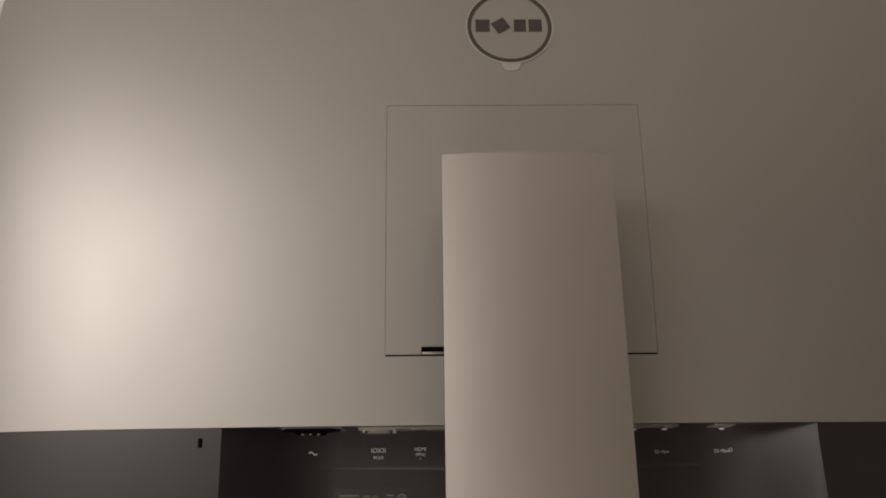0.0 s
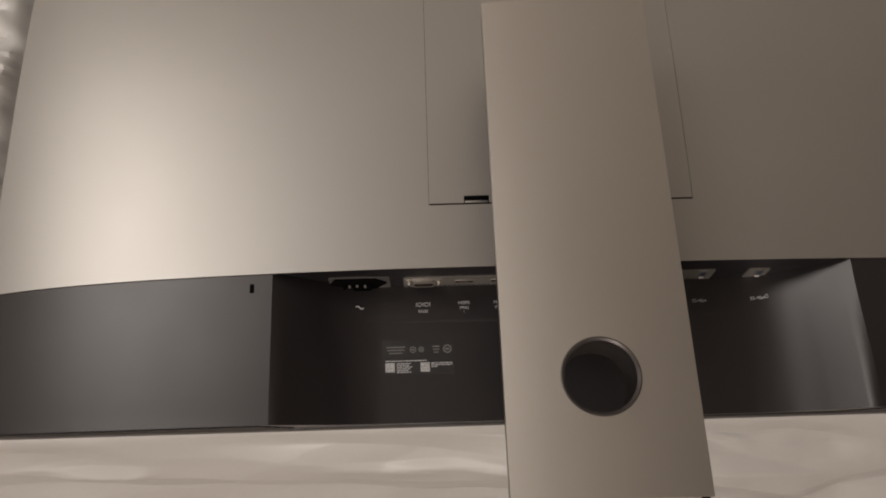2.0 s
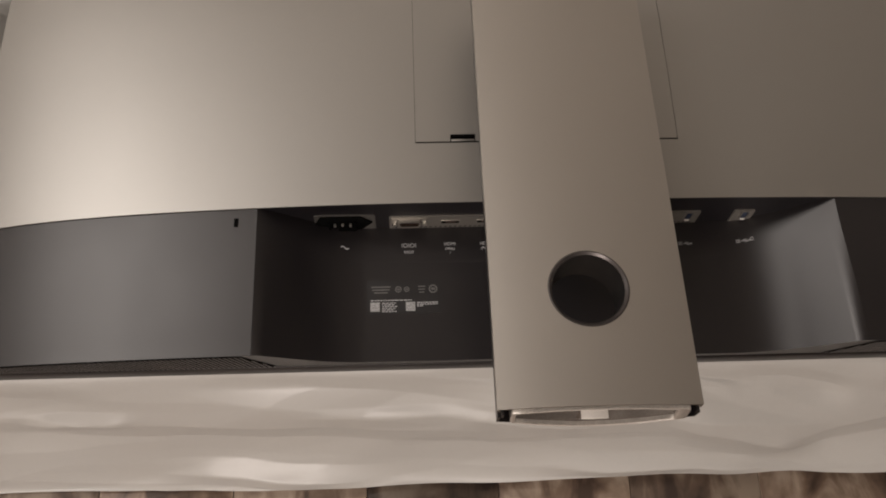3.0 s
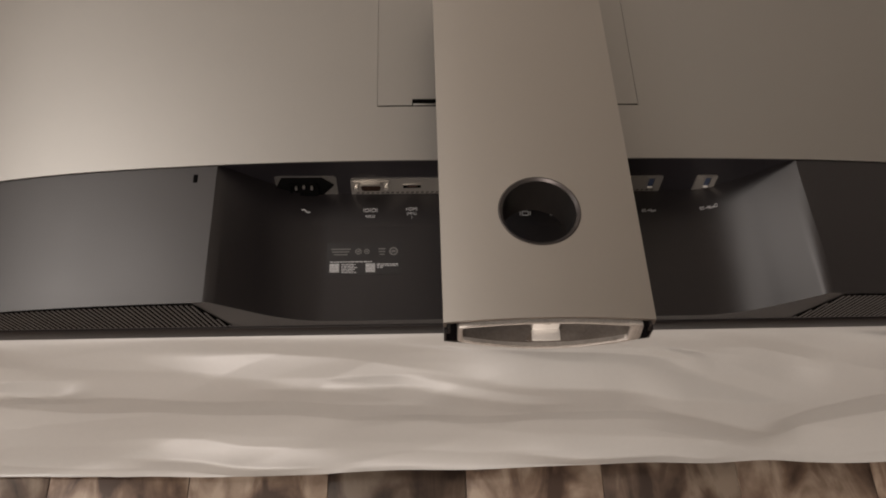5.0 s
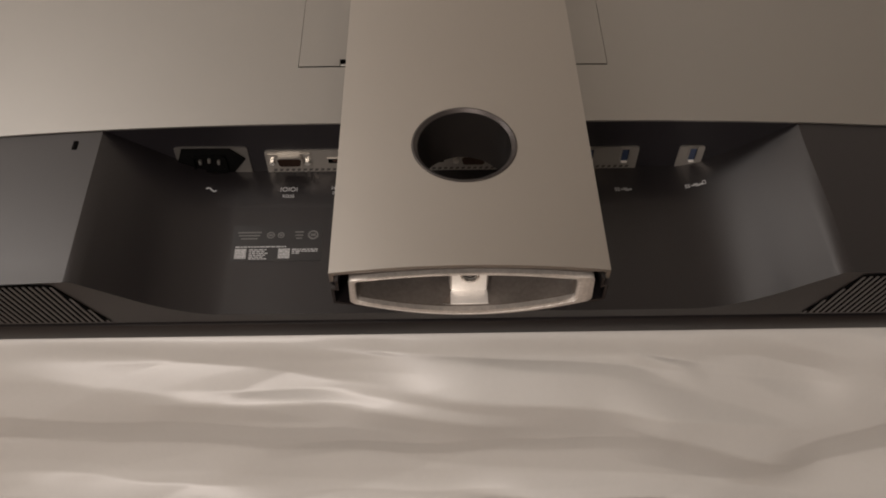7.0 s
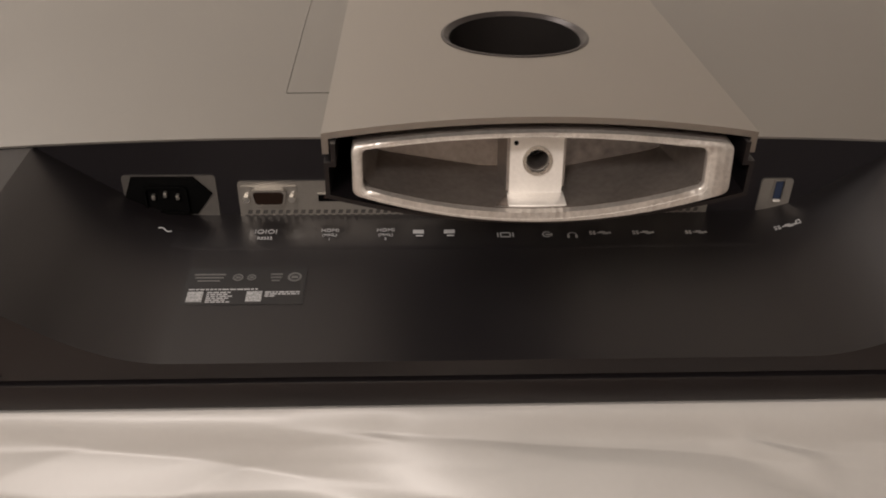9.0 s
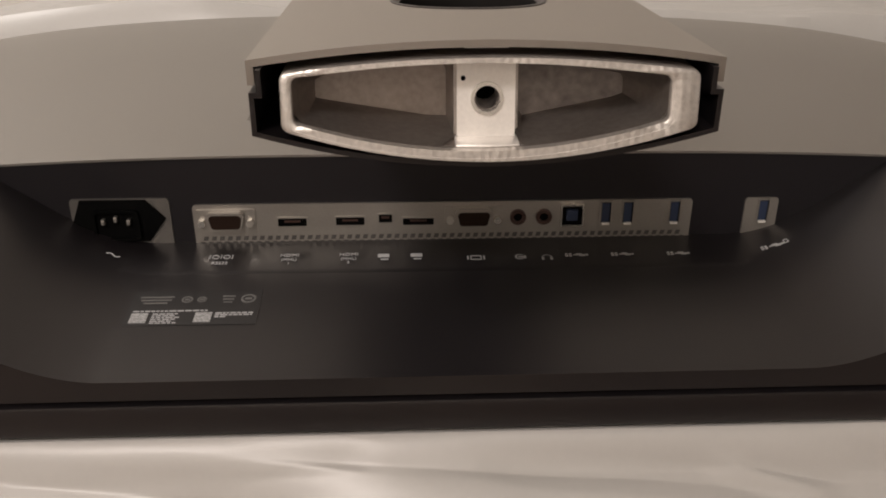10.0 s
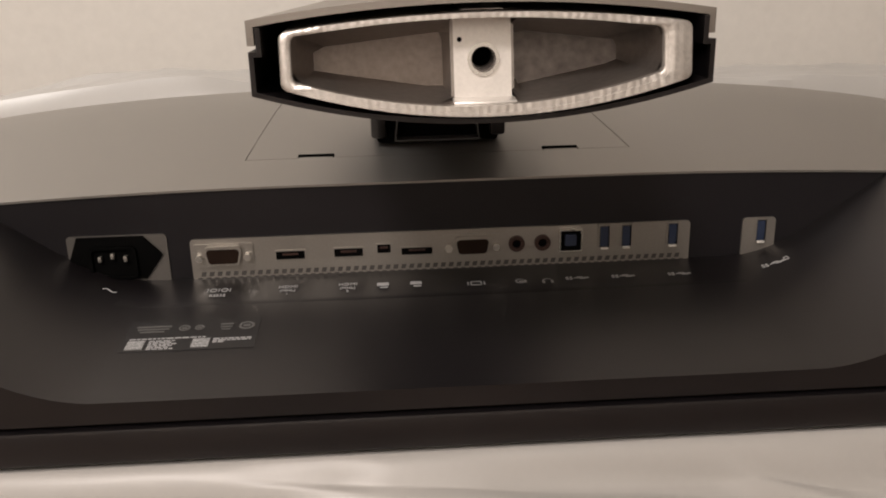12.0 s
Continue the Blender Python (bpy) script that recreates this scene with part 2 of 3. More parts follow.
setting("ceiling", box(X0 - 0.1, X1 + 0.1, Y0 - 0.1, Y1 + 0.1, TOP, TOP + 0.1), CEILING, "unseen ceiling, grey to limit bounced light", "ceiling")

# ---- the white wrap ----
HALF_X, LOW_Y, HIGH_Y = 0.4875, -0.170, 0.372
BASE = -0.019


def smooth(a, b, v):
    k = min(1.0, max(0.0, (v - a) / (b - a)))
    return k * k * (3 - 2 * k)


def crease(x, y, seed, sx, sy, turn):
    """Folded cloth: sharp ridges with soft valleys, drawn out along one direction."""
    c, s = math.cos(radians(turn)), math.sin(radians(turn))
    u, v = (c * x + s * y) * sx, (-s * x + c * y) * sy
    v += 0.5 * noise.noise((u * 0.7, v * 0.3, seed + 5.0))
    a = noise.noise((u, v, seed))
    return 1 - 2.2 * abs(a)


def facet(x, v, seed, long, high, shear):
    """Crumpled film: flat triangles between points at uneven heights, from -0.5 to 0.5."""
    u = x / long + shear * v + 0.25 * noise.noise((x * 4, v * 1.2, seed + 3.0))
    w = v / high + 0.45 * noise.noise((x * 5, v * 0.8, seed))
    i, j = math.floor(u), math.floor(w)
    a, b = u - i, w - j

    def at(p, q):
        return (math.sin(p * 127.1 + q * 311.7 + seed * 74.7) * 43758.5453) % 1.0 - 0.5
    if a + b < 1:
        return at(i, j) + (at(i + 1, j) - at(i, j)) * a + (at(i, j + 1) - at(i, j)) * b
    return at(i + 1, j + 1) + (at(i, j + 1) - at(i + 1, j + 1)) * (1 - a) + (at(i + 1, j) - at(i + 1, j + 1)) * (1 - b)


# folds of the front: from (x, along) to (x, along), height (ridges up, dips down), width below and above
FOLDS = (
    (-0.06, 0.30, 0.26, 0.53, 0.0050, 0.22, 0.20), (-0.30, 0.00, -0.04, 0.31, -0.0024, 0.12, 0.16),
    (-0.42, 0.18, -0.06, 0.38, 0.0024, 0.26, 0.22), (0.00, 0.01, 0.18, 0.21, -0.0026, 0.10, 0.10),
    (0.113, 0.09, 0.168, 0.25, 0.0018, 0.05, 0.05), (0.170, 0.04, 0.265, 0.28, -0.0036, 0.12, 0.10),
    (0.120, 0.49, 0.255, 0.73, 0.0050, 0.12, 0.20), (0.225, 0.79, 0.42, 0.54, -0.0045, 0.16, 0.16),
    (-0.50, 0.47, -0.08, 0.64, -0.0050, 0.24, 0.14), (-0.45, 0.385, -0.365, 0.355, 0.0026, 0.05, 0.07),
    (-0.21, 0.36, -0.08, 0.375, 0.0014, 0.05, 0.05), (-0.08, 0.375, 0.04, 0.48, 0.0014, 0.05, 0.05),
    (-0.095, -0.02, -0.043, 0.06, -0.0024, 0.06, 0.05), (-0.12, 0.66, 0.14, 0.62, -0.0022, 0.12, 0.08),
    (0.02, 0.86, 0.22, 0.93, 0.0026, 0.06, 0.12), (-0.34, 0.84, -0.16, 0.92, 0.0026, 0.06, 0.12),
    (0.28, 0.02, 0.46, 0.36, 0.0040, 0.14, 0.12), (-0.56, 0.02, -0.40, 0.22, -0.0040, 0.14, 0.12),
)


def fold_height(x, v):
    """How far the front of the wrap stands out: ridges that are steep on one side and soft on the other."""
    h = 0.0
    for x0, v0, x1, v1, up, near, far in FOLDS:
        t = (x - x0) / (x1 - x0)
        if -0.2 < t < 1.2:
            fade = smooth(-0.2, 0.25, t) * (1 - smooth(0.75, 1.2, t))
            d = v - (v0 + (v1 - v0) * t) - 0.03 * noise.noise((x * 14, v0 * 9, x0 * 5))
            soft = math.hypot(d, 0.005) - 0.005
            h += 2.5 * up * fade * max(0.0, 1 - soft / (1.6 * near if d > 0 else 1.0 * far))
    h += 0.010 * facet(x, v, 3.0, 0.27, 0.52, 0.9) + 0.0050 * facet(x, v, 8.0, 0.13, 0.24, -0.8)
    return h + 0.0012 * noise.noise((x * 6, v * 2, 7.0))


def front_point(x, v):
    """From under the screen, over the edge of the packing and down to the loose hem."""
    hem = 0.006 * noise.noise((x * 3.1, 0, 12.0)) + 0.0025 * noise.noise((x * 11, 0, 2.0))
    k = max(0.0, v)
    y = -0.168 - 0.077 * k - hem * k
    z = -0.0225 - 0.128 * (0.35 * k + 0.65 * smooth(0.03, 1.0, k)) - 0.010 * smooth(0.1, 0.4, -x) * smooth(0, 0.3, k)
    h = fold_height(x, v) * smooth(0.0, 0.16, v)
    lean = smooth(0.0, 0.4, v)
    return x, y - 0.80 * lean * h, z + h * (1 - 0.35 * lean)


def wrap_height(x, y):
    """The rest of the wrap: flat under the screen, bunched up behind and beside it."""
    out_x = max(0.0, abs(x) - 0.496)
    z = -0.0225
    back_up = smooth(0.380, 0.43, y) * (1 - 0.75 * smooth(0.50, 0.66, y))
    z += back_up * (0.066 + 0.010 * noise.noise((x * 2.1, 0, 9.0)) + 0.010 * noise.noise((x * 7, y * 5, 2.0)) - 0.020 * smooth(0.25, 0.55, abs(x)))
    side = smooth(0.0, 0.020, out_x) * (1 - smooth(0.16, 0.34, out_x))
    z += side * smooth(-0.20, -0.02, y) * (1 - smooth(0.22, 0.36, y)) * (0.012 + 0.012 * noise.noise((x * 5, y * 9, 4.0)) + 0.014 * crease(x, y, 2.0, 6, 24, 12) + 0.009 * crease(x, y, 6.0, 12, 46, -14))
    z -= 0.15 * smooth(0.16, 0.36, out_x) + 0.14 * smooth(0.60, 0.78, y)
    free = max(smooth(0.376, 0.40, y), smooth(0.0, 0.03, out_x) * smooth(-0.16, -0.10, y))
    folds = 0.006 * crease(x, y, 1.0, 3.2, 16, -7) + 0.0035 * crease(x, y, 4.0, 6, 26, 9)
    return max(z + free * folds, FLOOR + 0.002)


def wrap():
    xs = spread(-0.9, 0.9, 560)
    bm = bmesh.new()
    rows = [[bm.verts.new(front_point(x, v)) for x in xs] for v in spread(1.0, 0.0, 110)]
    for y in spread(-0.160, 0.36, 120) + spread(0.37, 0.80, 60):
        rows.append([bm.verts.new((x, y, wrap_height(x, y))) for x in xs])
    for row in rows[:111]:
        for v in row:
            side = smooth(0.66, 0.86, abs(v.co.x))
            v.co.z = max(v.co.z + (FLOOR + 0.004 - v.co.z) * side, FLOOR + 0.003)
    for p, q in zip(rows, rows[1:]):
        for i in range(len(xs) - 1):
            bm.faces.new((p[i], p[i + 1], q[i + 1], q[i]))
    ob = part("protective_wrap", thicken(bm, 0.0008), WRAP, None, angle=30)
    tagged(ob, "creased white protective wrap spread out under the monitor", "packing wrap")


wrap()

# ---- the monitor ----
monitor = thing("monitor", "large silver and black monitor lying face down on white wrap", "monitor", (0, 0.1, BASE))
OFF = Matrix.Translation((0, -0.1, -BASE))


def mpart(name, bm, mat, parent=monitor, label="", angle=35):
    """A part built in world places, hung under the monitor or one of its parts."""
    ob = part(name, bm, mat, parent, label, angle)
    if parent is monitor:
        ob.matrix_local = OFF
    return ob


def back(x, y):
    d = max(0.0, abs(x) - 0.08)
    u = y - 0.12
    return 0.0705 - 0.16 * d ** 2 - 3.4 * d ** 6 - (0.31 if u > 0 else 0.07) * u ** 2


SEAM = -0.056
SQ = 0.110
GAP = 0.0003
NOTCH = ((-0.081, -0.060), (0.060, 0.081))


def in_notch(x, y):
    return 0 < y < 0.006 and any(a < x < b for a, b in NOTCH)


def shell():
    xs = grid_lines(spread(-HALF_X, -SQ - GAP, 60), spread(-SQ - GAP, SQ + GAP, 16), spread(SQ + GAP, HALF_X, 60))
    ys = grid_lines(spread(SEAM, -0.0015, 8), spread(-0.0015, 0.220 + GAP, 20), spread(0.220 + GAP, HIGH_Y, 24))
    bm, _ = sheet(xs, ys, back, lambda x, y: abs(x) < SQ and 0 < y < 0.22)
    # round the far corners
    for v in bm.verts:
        ox, oy = abs(v.co.x) - (HALF_X - 0.012), v.co.y - (HIGH_Y - 0.012)
        if ox > 0 and oy > 0:
            r = math.hypot(ox, oy)
            k = min(1, 0.012 / r)
            v.co.x = math.copysign(HALF_X - 0.012 + ox * k, v.co.x)
            v.co.y = HIGH_Y - 0.012 + oy * k
    edges = [e for e in bm.edges if len(e.link_faces) == 1]
    down = {}
    for e in edges:
        for v in e.verts:
            if v not in down:
                inner = abs(v.co.x) < SQ + 0.01 and -0.01 < v.co.y < 0.23
                z = v.co.z - (0.004 if inner else 0.0012) if inner or v.co.y < SEAM + 0.001 and abs(v.co.x) < HALF_X - 0.001 else -0.001
                down[v] = bm.verts.new((v.co.x, v.co.y, z))
    for e in edges:
        a, b = e.verts
        bm.faces.new((a, b, down[b], down[a]))
    return bm


mpart("back_cover", shell(), SILVER, label="silver painted back cover")


def cover_panel():
    xs = sorted({-SQ, -0.081, -0.060, 0.060, 0.081, SQ, *spread(-0.05, 0.05, 8), -0.095, 0.095})
    ys = sorted({0.0, 0.006, *spread(0.02, 0.22, 10)})
    bm, _ = sheet(xs, ys, lambda x, y: back(x, y) - 0.0002, in_notch)
    return skirt(bm, 0.004)


panel = mpart("stand_cover", cover_panel(), SILVER, label="square silver cover panel round the stand mount")
# Black boxes put where only shade lies in the gap round the panel.
mpart("groove_floor", box(-0.114, 0.114, -0.004, 0.224, 0.050, 0.0615), DARK)
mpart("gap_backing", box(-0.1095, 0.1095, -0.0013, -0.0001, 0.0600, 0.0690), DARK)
# Black fill and liner stand in for the shade inside each latch notch.
for a, b in NOTCH:
    mpart("latch_recess", box(a + 0.0002, b - 0.0002, 0.0, 0.0058, 0.0600, 0.0672), DARK, label="black fill for the shade in the latch recess")
    mpart("recess_edge", box(a + 0.0002, b - 0.0002, 0.0046, 0.0062, 0.0660, 0.0701, 0.0003), DARK, label="black liner for the shade at the back of the latch recess")
    mpart("release_latch", box(a + 0.0008, b - 0.0008, 0.0002, 0.0021, 0.064, 0.0693, 0.0004), SILVER, label="narrow silver release latch lip")

# lower black cover with the port bay let into it
BAY_TOP, BAY_LOW, BAY_FLAT = 0.239, 0.202, 0.149


def floor_z(y):
    return 0.0105 + (y + 0.170) * 0.078


BAY_RIM = back(BAY_TOP, SEAM) - 0.0015


def bay_z(x, y):
    """The bay's floor, which sweeps up in a wide curve towards its side walls."""
    zf = floor_z(y)
    k = max(0.0, (abs(x) - BAY_FLAT) / (BAY_LOW - BAY_FLAT))
    return zf + 0.40 * (BAY_RIM - zf) * k * k


def bottom_y(z):
    return -0.170 - 0.008 * (z - 0.002) / 0.058


def lower_cover():
    bm = bmesh.new()
    side = spread(HALF_X - 0.001, BAY_TOP, 24)
    ts = spread(0, 1, 8)
    half = [("top", x) for x in side] + [("wall", t) for t in ts[1:]] + [("floor", t) for t in spread(0, 0.24, 10)[1:] + spread(0.24, 1, 6)[1:]]
    cols = [(-1, c) for c in half] + [(1, c) for c in half[-2::-1]]
    ys = spread(-0.0545, -0.1725, 26)

    def point(sgn, c, y):
        kind, v = c
        # the right-hand rear corner of the bay sits a little further in
        inset = 0.0043 * (1 - smooth(-0.06, -0.165, y)) if sgn > 0 else 0.0
        if kind == "top":
            v -= inset * (1 - smooth(BAY_TOP, 0.40, v))
            return sgn * v, back(v, min(y, SEAM)) - 0.0015
        sgn *= 1 - inset / BAY_TOP
        if kind == "wall":
            zt, zb = BAY_RIM, bay_z(BAY_LOW, y)
            return sgn * (BAY_TOP + (BAY_LOW - BAY_TOP) * v), zt + (zb - zt) * v
        x = BAY_LOW * (1 - v)
        return sgn * x, bay_z(x, y)
    n_top = len(side)
    spans = (cols[:n_top], cols[n_top - 1:len(cols) - n_top + 1], cols[len(cols) - n_top:])
    for span in spans:
        # the upper faces, each with its own corners so that their edges stay crisp
        rows = []
        for y in ys:
            pts = [point(s, c, y) for s, c in span]
            rows.append([bm.verts.new((x, y, z)) for x, z in pts])
        pts = [point(s, c, -0.172) for s, c in span]
        rows[-1] = [bm.verts.new((x, bottom_y(z), z)) for x, z in pts]
        under = [[bm.verts.new((x, bottom_y(z * k), z * k)) for x, z in pts] for k in (1.0, 0.66, 0.33, 0.0)]
        for block in (rows, under):
            for p, q in zip(block, block[1:]):
                for i in range(len(span) - 1):
                    bm.faces.new((p[i], p[i + 1], q[i + 1], q[i]))
    bmesh.ops.delete(bm, geom=[v for v in bm.verts if not v.link_faces], context="VERTS")
    return bm


lower = mpart("lower_cover", lower_cover(), BLACK, label="black plastic lower cover with a sunken port bay", angle=40)
for s in (-1, 1):
    mpart("side_strip", box(s * HALF_X - 0.001, s * HALF_X + 0.001, -0.172, SEAM, -0.001, 0.022), BLACK)
# wall of the bay behind the sockets
wall_line = [(x, back(x, SEAM) - 0.0006) for x in spread(0.237, -0.237, 40)] + [(-0.237, 0.004), (0.237, 0.004)]
mpart("bay_wall", prism(wall_line, "y", -0.0545, -0.046), BAY, label="black wall of the port bay")
mpart("bezel", box(-HALF_X + 0.002, HALF_X - 0.002, -0.1705, HIGH_Y - 0.002, BASE, -0.0025, 0.002), BLACK, label="slim black screen bezel")
mpart("frame_core", box(-HALF_X + 0.006, HALF_X - 0.006, -0.166, HIGH_Y - 0.006, -0.004, 0.001), DARK)
# lock slot
lock = mpart("lock_slot", box(-0.2572, -0.2538, -0.0712, -0.0638, 0.0580, back(0.2555, SEAM) - 0.0010, 0.0004), DARK, label="small dark security lock slot")

# logo: ring, plain marks and the raised tab under it
LX, LY, LR = 0.0005, 0.302, 0.0385


def on_back(bm, lift):
    for v in bm.verts:
        v.co.z = back(v.co.x, v.co.y) + lift + v.co.z
    return bm


badge = mpart("logo_plate", on_back(prism(circle(LX, LY, LR + 0.0012, 64), "z", 0, 0.0006), 0), SILVER, label="round silver badge with a dark ring")
mpart("logo_edge", on_back(loop_wall(circle(LX, LY, LR + 0.0016, 64), circle(LX, LY, LR, 64), "z", 0.0002, 0.0010), 0), LOGO_RIM, label="pale chamfer round the badge")
ring = mpart("logo_ring", on_back(loop_wall(circle(LX, LY, LR, 64), circle(LX, LY, LR - 0.0035, 64), "z", 0.0004, 0.0012), 0), LOGO, label="dark brown ring")
for x, w, tilt in ((-0.0245, 0.013, 0), (-0.008, 0.013, 32), (0.0095, 0.011, 0), (0.0235, 0.012, 0)):
    bm = box(-w / 2, w / 2, -0.0065, 0.0065, 0, 0.0006)
    bmesh.ops.rotate(bm, verts=bm.verts, matrix=Matrix.Rotation(radians(tilt), 3, "Z"))
    bmesh.ops.translate(bm, verts=bm.verts, vec=(LX + x, LY + 0.001, 0.0005))
    mpart("logo_mark", on_back(bm, 0), LOGO)
mpart("logo_tab", on_back(prism([(LX + a, LY - LR - b) for a, b in ((-0.009, 0.000), (-0.0075, 0.006), (-0.004, 0.0085), (0.004, 0.0085), (0.0075, 0.006), (0.009, 0.000))], "z", 0, 0.0007), 0), LOGO_RIM, label="pale tab below the badge")

# speaker grilles on the underside
for s in (-1, 1):
    bm = bmesh.new()
    quad = [(s * 0.2275, 0.003), (s * 0.247, 0.0555)] + [(s * x, back(x, SEAM) - 0.006) for x in spread(0.26, 0.47, 10)] + [(s * 0.474, 0.003)]
    front = [bm.verts.new((x, bottom_y(z) - 0.0006, z)) for x, z in quad]
    rear = [bm.verts.new((x, bottom_y(z) + 0.001, z)) for x, z in quad]
    bm.faces.new(front)
    for i in range(len(quad)):
        bm.faces.new((front[i], front[(i + 1) % len(quad)], rear[(i + 1) % len(quad)], rear[i]))
    grille = mpart("speaker_grille", bm, DARK, label="dark slatted speaker grille")
    x = 0.2276
    while x < 0.468:
        top = min(back(min(x + 0.006, 0.489), SEAM) - 0.008, 0.0545, 0.006 + (x - 0.2276) / 0.0135 * 0.0525)
        lean = 0.0070 * top / 0.0545
        bm = bmesh.new()
        pts = []
        for xx, z in ((x, 0.0035), (x + 0.0016, 0.0035), (x + lean + 0.0016, top), (x + lean, top)):
            pts.append((s * xx, z))
        a = [bm.verts.new((u, bottom_y(z) - 0.0005, z)) for u, z in pts]
        b = [bm.verts.new((u, bottom_y(z) - 0.0010, z)) for u, z in pts]
        bm.faces.new(b)
        for i in range(4):
            bm.faces.new((a[i], a[(i + 1) % 4], b[(i + 1) % 4], b[i]))
        part("slat", bm, SLAT, grille)
        x += 0.0041

# ---- sockets ----
WALL = -0.0545


def rounded(x0, x1, z0, z1, r, k=4):
    pts = []
    for cx, cz, a0 in ((x1 - r, z1 - r, 0), (x0 + r, z1 - r, 90), (x0 + r, z0 + r, 180), (x1 - r, z0 + r, 270)):
        for i in range(k + 1):
            a = radians(a0 + 90 * i / k)
            pts.append((cx + r * math.cos(a), cz + r * math.sin(a)))
    return pts


def dshape(cx, cz, w, h, k=5):
    """The outline of a D-shaped plug: narrower below, with round corners."""
    r, lean = h * 0.26, h * 0.10
    pts = []
    for sx, sz, a0 in ((1, 1, 0), (-1, 1, 90), (-1, -1, 180), (1, -1, 270)):
        ox = cx + sx * (w / 2 - r - (lean if sz < 0 else 0))
        oz = cz + sz * (h / 2 - r)
        for i in range(k + 1):
            a = radians(a0 + 90 * i / k)
            pts.append((ox + r * math.cos(a), oz + r * math.sin(a)))
    return pts


strip = mpart("port_plate", prism(rounded(-0.1335, 0.1305, 0.0165, 0.0410, 0.002), "y", WALL, WALL - 0.0012), NICKEL, label="pale metal port plate")
PL = WALL - 0.0012


def d_port(name, cx, label):
    part(name, prism(rounded(cx - 0.0155, cx + 0.0155, 0.0255, 0.0385, 0.001), "y", PL, PL - 0.0008), NICKEL, strip, label)
    part("shell", loop_wall(dshape(cx, 0.0324, 0.0196, 0.0104), dshape(cx, 0.0322, 0.0170, 0.0080), "y", PL, PL - 0.0034), NICKEL, strip, "rounded metal shell", 60)
    part("socket_face", prism(dshape(cx, 0.0322, 0.0172, 0.0082), "y", PL - 0.0008, PL - 0.0030), SOCKET, strip)
    for s in (-1, 1):
        part("screw_post", prism(circle(cx + s * 0.0125, 0.0312, 0.0021, 6), "y", PL - 0.0008, PL - 0.0032), BRIGHT, strip, "hexagonal bright screw post")


d_port("serial_port", -0.1165, "nine-pin serial port")
d_port("video_port", 0.0137, "fifteen-pin video port")


def slot(name, x0, x1, z0, z1, label, r=0.0008, tongue=True):
    part(name, loop_wall(rounded(x0, x1, z0, z1, r), rounded(x0 + 0.0007, x1 - 0.0007, z0 + 0.0007, z1 - 0.0007, r * 0.6), "y", PL, PL - 0.0006), NICKEL, strip, label)
    part("socket_hole", prism(rounded(x0 + 0.0006, x1 - 0.0006, z0 + 0.0006, z1 - 0.0006, r * 0.6), "y", PL + 0.0002, PL - 0.0004), DARK, strip)
    if tongue:
        part("contact_tongue", box((x0 * 3 + x1) / 4, (x0 + x1 * 3) / 4, PL - 0.0012, PL - 0.0002, (z0 + z1) / 2 + 0.0002, (z0 + z1) / 2 + 0.0012), JACK, strip)


slot("hdmi_port", -0.0902, -0.0738, 0.0278, 0.0336, "black display socket with bright rim")
slot("hdmi_port", -0.0598, -0.0434, 0.0280, 0.0338, "black display socket with bright rim")
slot("mini_display_port", -0.0372, -0.0288, 0.0292, 0.0352, "small square display socket")
slot("display_port", -0.0245, -0.0068, 0.0276, 0.0328, "wide display socket")
for x in (0.0372, 0.0510):
    part("audio_jack", loop_wall(circle(x, 0.0322, 0.0043, 24), circle(x, 0.0322, 0.0024, 24), "y", PL, PL - 0.0018), JACK, strip, "round audio jack")
    part("jack_hole", prism(circle(x, 0.0322, 0.0024, 20), "y", PL, PL - 0.0006), DARK, strip)
part("upstream_port", loop_wall(rounded(0.0598, 0.0722, 0.0268, 0.0392, 0.0008), rounded(0.0606, 0.0714, 0.0276, 0.0384, 0.0006), "y", PL, PL - 0.0022), BRIGHT, strip, "square upstream socket with a bright shell")
part("socket_hole", prism(rounded(0.0605, 0.0715, 0.0275, 0.0385, 0.0006), "y", PL, PL - 0.0004), DARK, strip)
part("blue_block", prism(rounded(0.0630, 0.0690, 0.0300, 0.0362, 0.0006), "y", PL, PL - 0.0018), BLUE, strip, "blue plastic contact block")


def usb(x, host, y):
    shell_ob = part("usb_port", loop_wall(rounded(x - 0.0033, x + 0.0033, 0.0275, 0.0408, 0.0006), rounded(x - 0.0026, x + 0.0026, 0.0282, 0.0401, 0.0004), "y", y, y - 0.0014), NICKEL, host, "upright blue data socket")
    part("shell_lip", box(x - 0.0020, x + 0.0020, y - 0.0024, y - 0.0004, 0.0272, 0.0284, 0.0003), BOSS, host, "bright bent metal lip")
    part("socket_hole", prism(rounded(x - 0.0026, x + 0.0026, 0.0281, 0.0402, 0.0004), "y", y, y - 0.0003), DARK, host)
    part("blue_tongue", box(x - 0.0022, x + 0.0018, y - 0.0012, y - 0.0002, 0.0288, 0.0395), BLUE, host, "blue contact tongue")


for x in (0.0842, 0.0960, 0.1210):
    usb(x, strip, PL)
single = mpart("single_port_plate", prism(rounded(0.1590, 0.1770, 0.0175, 0.0410, 0.002), "y", WALL, WALL - 0.0012), NICKEL, label="small pale metal plate with one socket")
usb(0.1690, single, PL)

# two staggered rows of vent holes under the sockets
bm = bmesh.new()
for r, z in enumerate((0.0188, 0.0219)):
    x = -0.130 + 0.0021 * r
    while x < 0.128:
        pts = [(x - 0.0015, z - 0.0012), (x + 0.0009, z - 0.0012), (x + 0.0015, z + 0.0012), (x - 0.0009, z + 0.0012)]
        bm.faces.new([bm.verts.new((u, PL - 0.0003, w)) for u, w in pts])
        x += 0.0042
